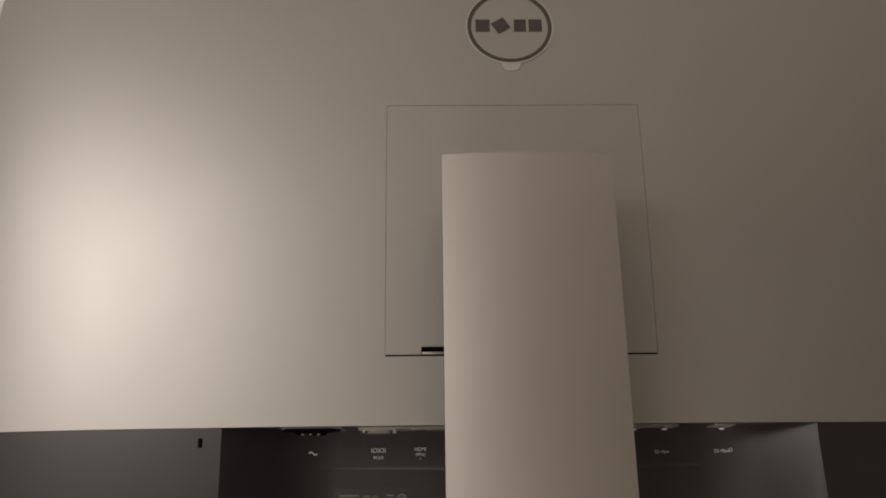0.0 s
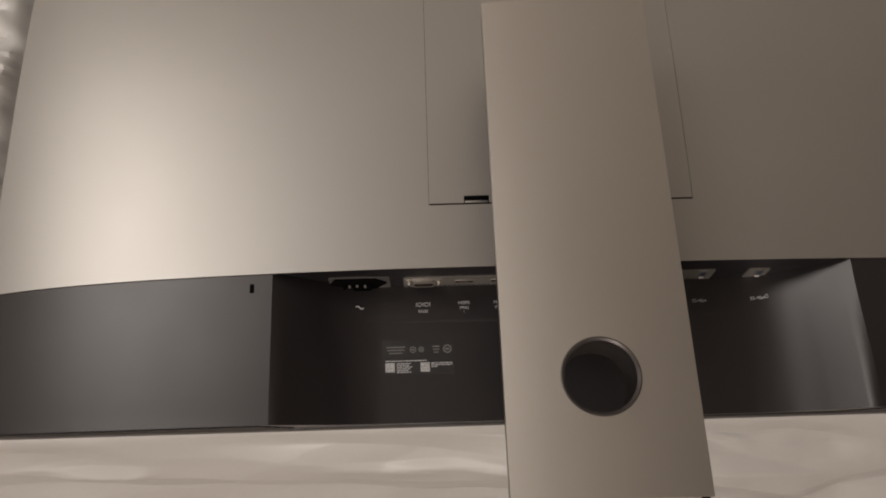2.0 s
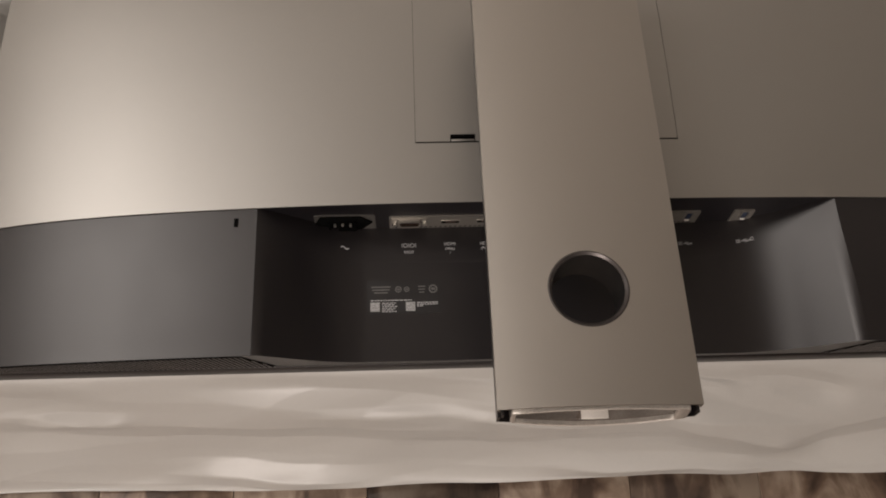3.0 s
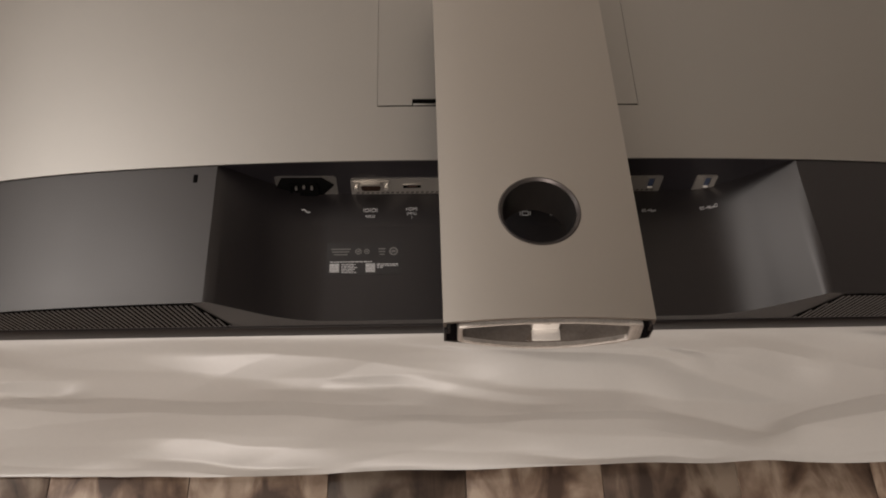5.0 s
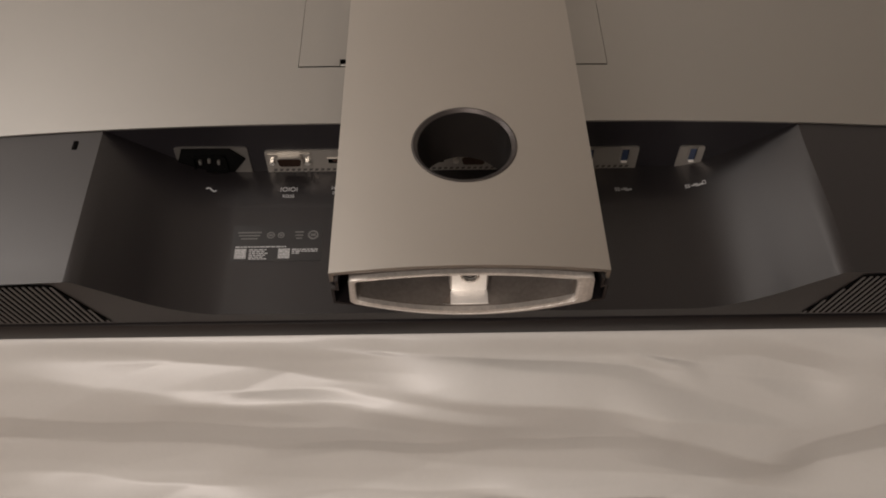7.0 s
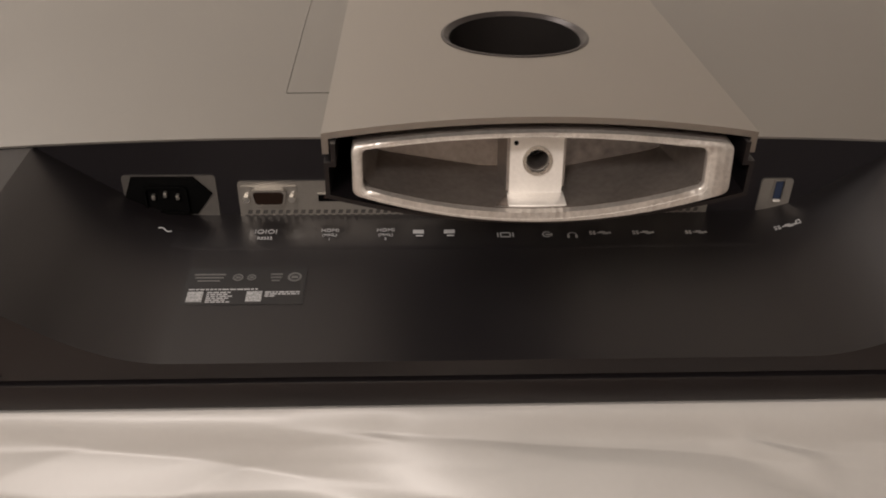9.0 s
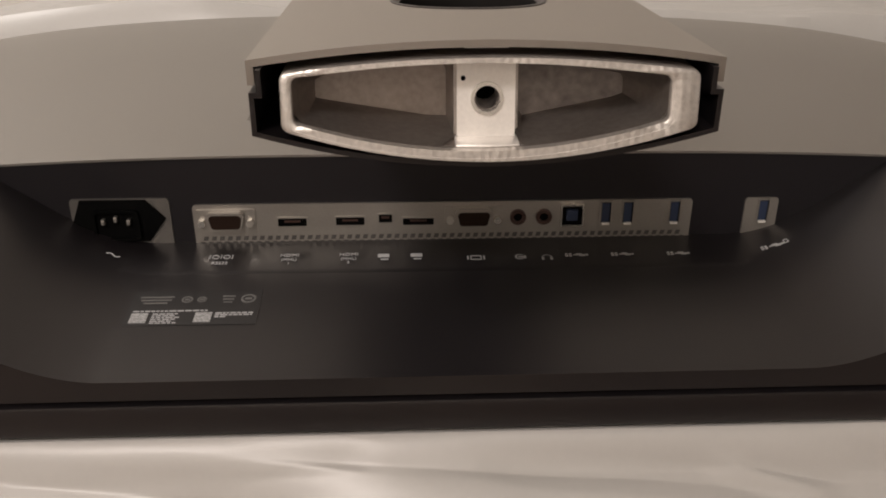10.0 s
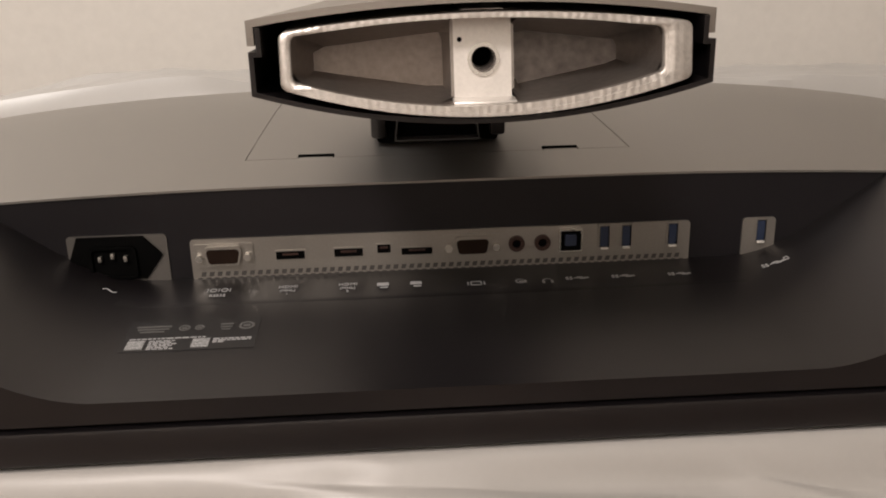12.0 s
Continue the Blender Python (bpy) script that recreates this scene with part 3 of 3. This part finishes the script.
vents = part("vent_grid", bm, RING, strip, "rows of tiny vent holes")
vents["kind"] = "stuff"

# power inlet
inlet = mpart("power_inlet", prism(rounded(-0.1960, -0.1450, 0.0160, 0.0450, 0.002), "y", WALL, WALL - 0.0010), SHADED_PLATE, label="metal plate darkened for shade, with a black power inlet")
body_pts = [(-0.1955, 0.0320), (-0.1905, 0.0445), (-0.1570, 0.0445), (-0.1475, 0.0340), (-0.1570, 0.0212), (-0.1955, 0.0212)]
part("inlet_body", prism(body_pts, "y", WALL, WALL - 0.0026, bevel=0.0005), DARK, inlet, "black plastic inlet body")
part("inlet_rim", loop_wall(rounded(-0.1845, -0.1605, 0.0225, 0.0400, 0.003), rounded(-0.1830, -0.1620, 0.0240, 0.0385, 0.0022), "y", WALL - 0.0026, WALL - 0.0048), DARK, inlet)
part("inlet_well", prism(rounded(-0.1830, -0.1620, 0.0240, 0.0385, 0.0022), "y", WALL - 0.0020, WALL - 0.0028), DARK, inlet)
for x, z in ((-0.1790, 0.0335), (-0.1725, 0.0350), (-0.1660, 0.0335)):
    part("pin", box(x - 0.0009, x + 0.0009, WALL - 0.0054, WALL - 0.0026, z - 0.0015, z + 0.0015, 0.0003), NICKEL, inlet, "flat bright metal pin")

# ---- printing on the bay floor ----
SLOPE = math.degrees(math.atan(0.078))


def stamp(name, me, x, y, mat=PRINT, turn=0.0, label=""):
    me.materials.clear()
    me.materials.append(mat)
    ob = new(name, me)
    ob.parent = monitor
    q = x * 1.018 if x > 0 else x  # the right-hand sweep starts further in
    lean = math.degrees(math.atan((bay_z(q + 0.004, y) - bay_z(q - 0.004, y)) / 0.008))
    ob.matrix_local = OFF @ pose(x, y, bay_z(q, y) + 0.0006, SLOPE, -lean, turn)
    if label:
        tagged(ob, label)
    if name == "port_symbol":
        ob["kind"] = "stuff"
    return ob


def flat(shapes):
    """Thin printed bars: (x, y, w, h) each."""
    bm = bmesh.new()
    for x, y, w, h in shapes:
        box(x - w / 2, x + w / 2, y - h / 2, y + h / 2, 0, 0.0003, bm=bm)
    me = finish(bm, "print", PRINT)
    return me


def outline(w, h, t, x=0.0, y=0.0):
    return [(x, y + h / 2, w, t), (x, y - h / 2, w, t), (x - w / 2, y, t, h), (x + w / 2, y, t, h)]


def curve_print(pts, t):
    bm = bmesh.new()
    left, right = [], []
    for i, (x, y) in enumerate(pts):
        a, b = pts[max(0, i - 1)], pts[min(len(pts) - 1, i + 1)]
        d = Vector((b[0] - a[0], b[1] - a[1])).normalized() * t / 2
        left.append(bm.verts.new((x - d.y, y + d.x, 0.0003)))
        right.append(bm.verts.new((x + d.y, y - d.x, 0.0003)))
    for i in range(len(pts) - 1):
        bm.faces.new((left[i], left[i + 1], right[i + 1], right[i]))
    return finish(bm, "print", PRINT)


stamp("power_symbol", curve_print([(-0.0035 + 0.007 * i / 14, 0.0011 * math.sin(2 * math.pi * i / 14)) for i in range(15)], 0.0010), -0.1715, -0.0740, label="white wave symbol")
stamp("port_print", letters("IOIOI", 0.0037), -0.1175, -0.0720, label="white printed serial symbol")
stamp("port_print", letters("RS232", 0.0023), -0.1175, -0.0778, label="white printed serial port name")
for x in (-0.0825, -0.0520):
    stamp("port_print", letters("HDMI", 0.0028), x, -0.0712, label="white printed port name")
    stamp("port_print", letters("(MHL)", 0.0022), x, -0.0754, label="white printed port note")
    stamp("port_print", letters("1" if x < -0.06 else "2", 0.0020), x, -0.0790, label="white printed port number")
for x in (-0.0335, -0.0165):
    stamp("port_symbol", flat([(-0.0005, 0.0014, 0.0060, 0.0032), (0, -0.0022, 0.0040, 0.0010)]), x, -0.0745, label="white printed display symbol")
stamp("port_symbol", flat(outline(0.0052, 0.0036, 0.0007) + [(-0.0042, 0, 0.0007, 0.0036), (0.0042, 0, 0.0007, 0.0036)]), 0.0137, -0.0765, label="white printed screen symbol")
stamp("port_symbol", curve_print([(0.0022 * math.cos(radians(a)), 0.0022 * math.sin(radians(a))) for a in range(40, 321, 20)], 0.0008), 0.0365, -0.0765, label="white printed audio out symbol")
stamp("port_symbol", flat([(0.0012, 0, 0.0040, 0.0007), (0.0026, 0, 0.0008, 0.0022)]), 0.0365, -0.0765, label="white printed audio out arrow")
stamp("port_symbol", curve_print([(0.0024 * math.cos(radians(a)), 0.0024 * math.sin(radians(a))) for a in range(-10, 191, 20)], 0.0008), 0.0505, -0.0775, label="white printed headphone symbol")
stamp("port_symbol", flat([(-0.0022, -0.0008, 0.0012, 0.0022), (0.0022, -0.0008, 0.0012, 0.0022)]), 0.0505, -0.0775, label="white printed headphone cups")
for x in (0.0655, 0.0895, 0.1190, 0.1685):
    stamp("port_print", letters("SS", 0.0030), x - 0.0035, -0.0752, label="white printed data port mark")
    stamp("port_symbol", flat([(0.0022, 0, 0.0066, 0.0006), (0.0020, 0.0010, 0.0030, 0.0005), (0.0034, -0.0010, 0.0030, 0.0005), (0.0060, 0, 0.0013, 0.0013)]), x, -0.0752, label="white printed data symbol")
stamp("port_symbol", flat(outline(0.0020, 0.0026, 0.0005)), 0.1760, -0.0745, label="white printed charge symbol")

# shallow moulded steps on the bay floor
for s in (-1, 1):
    pts = [(s * 0.168, -0.0862), (s * 0.155, -0.0866), (s * 0.120, -0.0872), (s * 0.060, -0.0880), (0.0, -0.0882)]
    bm = bmesh.new()
    up = [bm.verts.new((x, y, bay_z(x, y) - 0.0001)) for x, y in pts]
    top = [bm.verts.new((x, y + 0.0010, bay_z(x, y) + 0.0003 * smooth(0.168, 0.135, abs(x)))) for x, y in pts]
    end = [bm.verts.new((x, y + 0.0070, bay_z(x, y + 0.007) - 0.0002)) for x, y in pts]
    for a, b in ((up, top), (top, end)):
        for i in range(len(pts) - 1):
            bm.faces.new((a[i], a[i + 1], b[i + 1], b[i]))
    mpart("moulded_step", bm, BLACK)

# rating label
rating = stamp("rating_label", finish(box(-0.0305, 0.0305, -0.0145, 0.0145, -0.0006, -0.0003), "label", LABEL), -0.1225, -0.1165, LABEL, label="dark rating label with white and grey print")


def on_label(name, shapes, mat, label=""):
    me = flat(shapes)
    me.materials.clear()
    me.materials.append(mat)
    ob = new(name, me)
    ob.parent = rating
    ob.location = (0, 0, -0.0003)
    if label:
        tagged(ob, label)


rnd = random.Random(4)
for cx in (-0.0240, 0.0055):
    on_label("code_square", [(cx, -0.0087, 0.0078, 0.0078)], CODE, "plain pale printed square")
lines = [(-0.0105, -0.0032, 0.0345, 0.0009)]
for i in range(6):
    w = 0.010 + 0.007 * rnd.random()
    lines.append((-0.0182 + w / 2, -0.0055 - i * 0.00145, w, 0.0008))
for i in range(3):
    w = 0.014 + 0.004 * rnd.random() if i < 2 else 0.005
    lines.append((0.0108 + w / 2, -0.0055 - i * 0.00150, w, 0.0009))
for x, y, w, h in lines:
    # broken into bars of the length of words
    bars, at = [], x - w / 2
    while at < x + w / 2 - 0.0006:
        word = min(rnd.uniform(0.0010, 0.0034), x + w / 2 - at)
        bars.append((at + word / 2, y, word, h * 0.8))
        at += word + 0.0006
    on_label("print_line", bars, PRINT)
for x, w in ((-0.019, 0.016), (0.015, 0.006)):
    on_label("print_line", [(x, 0.0085, w, 0.0010), (x, 0.0060, w * 0.9, 0.0009), (x, 0.0035, w * 0.7, 0.0009)], GREYPRINT)
for x, r in ((-0.0045, 0.0027), (0.0025, 0.0023), (0.0245, 0.0036)):
    me = finish(loop_wall(circle(x, 0.0062, r, 24), circle(x, 0.0062, r * 0.7, 24), "z", 0, 0.0003), "mark", GREYPRINT)
    ob = new("approval_mark", me)
    ob.parent = rating
    ob.location = (0, 0, -0.0003)
    on_label("mark_bar", [(x, 0.0062, r * 0.9, r * 0.5)], GREYPRINT)

# ---- the stand ----
CX, W = 0.0012, 0.0650
S0, S1 = -0.2495, 0.1400
stand = thing("monitor_stand", "silver monitor stand column clipped to the back, base removed", "monitor stand", (CX, 0.08, 0.070))
SOFF = Matrix.Translation((-CX, -0.08, -0.070))


def spart(name, bm, mat, parent=stand, label="", angle=35):
    ob = part(name, bm, mat, parent, label, angle)
    if parent is stand:
        ob.matrix_local = SOFF
    return ob


TILT = -0.046


def tilted(y):
    return TILT * (y - S0)


def col_top(x):
    return 0.1712 - 0.0052 * ((x - CX) / W) ** 2


def col_low(x):
    return 0.1362 + 0.0098 * ((x - CX) / W) ** 2


HX, HY, HR = 0.0010, -0.1704, 0.0267


def holed(height, r, half_w, y0, y1):
    q = 0.034
    xs = grid_lines(spread(CX - half_w, HX - q, 5), spread(HX - q, HX + q, 10), spread(HX + q, CX + half_w, 5))
    ys = grid_lines(spread(y0, HY - q, 4), spread(HY - q, HY + q, 10), spread(HY + q, y1, 24))
    bm, grid = sheet(xs, ys, lambda x, y: height(x) + tilted(y), lambda x, y: abs(x - HX) < q and abs(y - HY) < q)
    i0, i1 = xs.index(round(HX - q, 6)), xs.index(round(HX + q, 6))
    j0, j1 = ys.index(round(HY - q, 6)), ys.index(round(HY + q, 6))
    rim = [grid[j0][i] for i in range(i0, i1)] + [grid[j][i1] for j in range(j0, j1)]
    rim += [grid[j1][i] for i in range(i1, i0, -1)] + [grid[j][i0] for j in range(j1, j0, -1)]
    ins = []
    for v in rim:
        d = Vector((v.co.x - HX, v.co.y - HY)).normalized() * r
        ins.append(bm.verts.new((HX + d.x, HY + d.y, height(HX + d.x) + tilted(HY + d.y))))
    k = len(rim)
    for i in range(k):
        bm.faces.new((rim[i], rim[(i + 1) % k], ins[(i + 1) % k], ins[i]))
    for row in grid[j0 + 1:j1]:
        for v in row[i0 + 1:i1]:
            bm.verts.remove(v)
    return bm, grid, xs, ys


def column_cover():
    bm, grid, xs, ys = holed(col_top, HR, W, S0, S1)
    for col in (0, -1):
        side = [row[col] for row in grid]
        low = [bm.verts.new((v.co.x, v.co.y, 0.1592 + tilted(v.co.y))) for v in side]
        for i in range(len(side) - 1):
            bm.faces.new((side[i], side[i + 1], low[i + 1], low[i]))
    end = grid[-1]
    low = [bm.verts.new((v.co.x, v.co.y + 0.002, 0.130)) for v in end]
    for i in range(len(end) - 1):
        bm.faces.new((end[i], end[i + 1], low[i + 1], low[i]))
    return thicken(bm, 0.0020)


cover = spart("column_cover", column_cover(), SILVER_LIGHTENED, label="silver painted column cover with a round cable hole")


def column_shell():
    w = W - 0.0006
    bm, grid, xs, ys = holed(col_low, HR - 0.001, w, S0 - 0.0030, S1 - 0.001)
    for col in (0, -1):
        side = [row[col] for row in grid]
        up = [bm.verts.new((v.co.x, v.co.y, 0.1578 + tilted(v.co.y))) for v in side]
        inn = [bm.verts.new((v.co.x - math.copysign(0.0022, v.co.x), v.co.y, 0.1578 + tilted(v.co.y))) for v in side]
        top = [bm.verts.new((v.co.x - math.copysign(0.0022, v.co.x), v.co.y, 0.1640 + tilted(v.co.y))) for v in side]
        for a, b in ((side, up), (up, inn), (inn, top)):
            for i in range(len(side) - 1):
                bm.faces.new((a[i], a[i + 1], b[i + 1], b[i]))
    end = grid[-1]
    up = [bm.verts.new((v.co.x, v.co.y, 0.147)) for v in end]
    for i in range(len(end) - 1):
        bm.faces.new((end[i], end[i + 1], up[i + 1], up[i]))
    return thicken(bm, 0.0014)


under = spart("column_shell", column_shell(), BLACK, label="black plastic shell under the column")
# the dark ring and tube of the cable hole


def hole_ring():
    """A chamfered ring that follows the bowed, sloping face of the column."""
    bm = bmesh.new()
    rows = []
    for r, dz in ((HR + 0.0005, -0.0030), (HR + 0.0005, 0.0003), (HR - 0.0004, 0.0005), (HR - 0.0024, -0.0012), (HR - 0.0024, -0.0060)):
        rows.append([bm.verts.new((x, y, col_top(x) + tilted(y) + dz)) for x, y in circle(HX, HY, r, 72)])
    for p, q in zip(rows, rows[1:]):
        for i in range(len(p)):
            j = (i + 1) % len(p)
            bm.faces.new((p[i], p[j], q[j], q[i]))
    return bm


spart("cable_hole_ring", hole_ring(), HOLE_RING, label="dark chamfered ring of the cable hole")
spart("cable_hole_tube", loop_wall(circle(HX, HY, HR - 0.0012, 64), circle(HX, HY, HR - 0.0026, 64), "z", 0.1312, 0.1655), TUBE, label="black tube through the column")

# cast frame at the open end
EX0, EX1 = -0.0550, 0.0592


def lens(x0, x1, top, low, sides, k=20, r=0.0022):
    """Outline of the cast end: two bowed long sides and short ends with rounded corners."""
    mid, h = (x0 + x1) / 2, (x1 - x0) / 2

    def row(a, b, sign):
        pts = []
        for i in range(k + 1):
            x = x0 + r + (x1 - x0 - 2 * r) * i / k
            pts.append((x, a + (b - a) * ((x - mid) / h) ** 2))
        (xa, za), (xb, zb) = pts[0], pts[-1]
        first = [(xa - r * math.sin(q), za + sign * r * (1 - math.cos(q))) for q in (1.5708, 1.05, 0.52)]
        end = [(xb + r * math.sin(q), zb + sign * r * (1 - math.cos(q))) for q in (0.52, 1.05, 1.5708)]
        return first + pts + end
    return row(low, sides[0], 1) + row(top, sides[1], -1)[::-1]


outer = lens(EX0, EX1, 0.1666, 0.1388, (0.1478, 0.1627))
inner = lens(-0.0518, 0.0512, 0.1652, 0.1417, (0.1496, 0.1614))
alu = spart("cast_end_frame", loop_wall(outer, inner, "y", -0.2504, -0.205), INNER_CAST, label="raw cast aluminium end frame, darkened for shade", angle=50)
rim_bm = loop_wall(outer, inner, "y", -0.2530, -0.2505)
bmesh.ops.bevel(rim_bm, geom=[e for e in rim_bm.edges if all(v.co.y < -0.2529 for v in e.verts) and any(len({round(v.co.y, 4) for v in f.verts}) > 1 for f in e.link_faces)], offset=0.0004, segments=1, profile=0.5, affect="EDGES")
chamfer = bmesh.new()
wide = lens(-0.0528, 0.0522, 0.1656, 0.1396, (0.1481, 0.1617))
loops = [[chamfer.verts.new((x, y, z)) for x, z in line] for line, y in ((wide, -0.25315), (inner, -0.2500), (inner, -0.2490), (wide, -0.2490))]
for a, b in zip(loops, loops[1:]):
    for i in range(len(a)):
        j = (i + 1) % len(a)
        chamfer.faces.new((a[i], a[j], b[j], b[i]))
part("inner_chamfer", chamfer, BOSS, alu, "chamfer along the opening, lightened for the light it catches", 50)
part("machined_rim", rim_bm, CAST, alu, "bright machined rim with tool marks", 50)
part("end_plate", prism(inner, "y", -0.2250, -0.206), INNER_CAST, alu, "cast inner plate, darkened for shade")
BX0, BX1, BZ0, BZ1, BCX, BCZ = -0.0068, 0.0098, 0.1398, 0.1668, 0.0018, 0.1529


def square_ring(x0, x1, z0, z1, cx, cz, k=32):
    """A rectangle's outline with one point for each point of a circle about (cx, cz)."""
    pts = []
    for i in range(k):
        a = 2 * math.pi * i / k
        c, q = math.cos(a), math.sin(a)
        tx = ((x1 if c > 0 else x0) - cx) / c if abs(c) > 1e-9 else 1e9
        tz = ((z1 if q > 0 else z0) - cz) / q if abs(q) > 1e-9 else 1e9
        t = min(tx, tz)
        pts.append((cx + c * t, cz + q * t))
    return pts


part("screw_boss", loop_wall(square_ring(BX0, BX1, BZ0, BZ1, BCX, BCZ), circle(BCX, BCZ, 0.0036, 32), "y", -0.2420, -0.2100), BOSS, alu, "bright boss with a threaded hole")
part("boss_foot", box(BX0 - 0.0007, BX1 + 0.0007, -0.2495, -0.2405, 0.1400, 0.1424, 0.0004), BOSS, alu, "bright ledge under the boss")
part("boss_ring", loop_wall(circle(BCX, BCZ, 0.0047, 32), circle(BCX, BCZ, 0.0036, 32), "y", -0.2426, -0.2400), BRIGHT, alu, "countersunk edge of the hole")
for n in range(8):
    part("thread", loop_wall(circle(BCX, BCZ, 0.0037, 32), circle(BCX, BCZ, 0.0032, 32), "y", -0.2408 + n * 0.0012, -0.2402 + n * 0.0012), ROUGH_CAST, alu)
part("threaded_hole", prism(circle(BCX, BCZ, 0.0036, 32), "y", -0.2300, -0.2240), DARK, alu, "dark end of the threaded hole")
part("pin_hole", prism(circle(-0.0050, 0.1585, 0.0007, 16), "y", -0.2423, -0.2410), DARK, alu)


def ray_ring(outline, cx, cz, k=48):
    """Points of a closed outline, one on each of k rays from a point inside it."""
    pts = []
    for i in range(k):
        dx, dz = math.cos(2 * math.pi * i / k), math.sin(2 * math.pi * i / k)
        best = None
        for (ax, az), (bx, bz) in zip(outline, outline[1:] + outline[:1]):
            ex, ez = bx - ax, bz - az
            det = dx * ez - dz * ex
            if abs(det) < 1e-12:
                continue
            t = ((ax - cx) * ez - (az - cz) * ex) / det
            u = ((ax - cx) * dz - (az - cz) * dx) / det
            if t > 0 and -1e-9 <= u <= 1 + 1e-9 and (best is None or t < best):
                best = t
        pts.append((cx + dx * best, cz + dz * best))
    return pts


def pocket(x0, x1, pad, mat, label):
    """One side of the hollow casting: walls that draw in towards a flat cast plate at the back."""
    mouth = [(min(max(x, x0), x1), z) for x, z in inner]
    cx, cz = sum(x for x, _ in pad) / len(pad), sum(z for _, z in pad) / len(pad)
    bm = bmesh.new()
    rows = []
    for line, y, ease in ((mouth, -0.2500, 1.0), (mouth, -0.2440, 0.96), (pad, -0.2266, 1.0), (pad, -0.2255, 1.0)):
        ring_pts = ray_ring(line, cx, cz)
        edge = x1 if x1 == BX0 else x0
        rows.append([bm.verts.new((cx + (x - cx) * ease, max(y, -0.2416) if abs(x - edge) < 1e-6 else y, cz + (z - cz) * ease)) for x, z in ring_pts])
    for p, q in zip(rows, rows[1:]):
        for i in range(len(p)):
            j = (i + 1) % len(p)
            bm.faces.new((p[i], p[j], q[j], q[i]))
    part("pocket_wall", bm, DRAFT_CAST, alu, "drafted wall of the casting, darkened for shade", 50)
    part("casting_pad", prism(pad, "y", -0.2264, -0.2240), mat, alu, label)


pocket(-0.0518, BX0, ((-0.0480, 0.1556), (-0.0092, 0.1594), (-0.0092, 0.1428), (-0.0480, 0.1490)), INNER_CAST, "warm grey cast back plate, darkened for shade")
pocket(BX1, 0.0512, ((0.0125, 0.1594), (0.0440, 0.1556), (0.0440, 0.1492), (0.0125, 0.1432)), ROUGH_CAST, "mottled cast back plate, darkened for shade")

# the end of the casting is cut at a slant, its lower edge standing out further
for ob in (alu, *alu.children):
    for v in ob.data.vertices:
        v.co.y += 0.17 * (v.co.z - 0.1535)

# hinge between column and panel
spart("hinge_block", box(-0.036, 0.038, 0.030, 0.128, 0.069, 0.140, 0.003), DARK, label="black tilt hinge block")
spart("hinge_arm", box(-0.039, -0.030, 0.022, 0.110, 0.074, 0.140, 0.002), BLACK, label="black hinge arm")
spart("hinge_arm", box(0.032, 0.041, 0.022, 0.110, 0.074, 0.140, 0.002), BLACK, label="black hinge arm")
spart("hinge_bracket", loop_wall([(-0.025, 0.0725), (0.0255, 0.0725), (0.0225, 0.098), (-0.022, 0.098)], [(-0.0243, 0.0733), (0.0248, 0.0733), (0.0218, 0.0973), (-0.0213, 0.0973)], "y", 0.020, 0.030), RING, label="thin grey metal hinge bracket")

# ---- floor planks, last ----
rnd = random.Random(11)
sizes = {}
PX0, PX1, PY0, PY1 = X0 + 14 * 0.127, X0 + 34 * 0.127, -1.10, 0.88
x = PX0
while x < PX1 - 0.01:
    y = PY0 - rnd.random() * 0.4
    while y < PY1:
        long = rnd.choice((0.16, 0.24, 0.33))
        y0, y1 = max(y, PY0), min(y + long, PY1)
        if y1 - y0 > 0.02:
            key = round(y1 - y0, 3)
            if key not in sizes:
                sizes[key] = finish(box(0.0003, 0.1267, 0.0003, key - 0.0003, -0.012, 0.0, 0.0004), "plank", WOOD)
            ob = new("plank", sizes[key])
            ob.parent = floor
            ob.location = (x, y0, FLOOR)
        y += long
    x += 0.127
rest = bmesh.new()
x = X0
while x < X1:
    y = Y0
    while y < Y1:
        if not (PX0 - 0.01 < x < PX1 - 0.01 and y > PY0 - 0.01):
            box(x + 0.0006, min(x + 0.1264, X1), y + 0.0006, min(y + 0.4994, PY0 if PX0 - 0.01 < x < PX1 - 0.01 else Y1), FLOOR - 0.012, FLOOR, bm=rest)
        y += 0.5
    x += 0.127
tagged(part("far_planks", rest, WOOD, floor), kind="stuff")
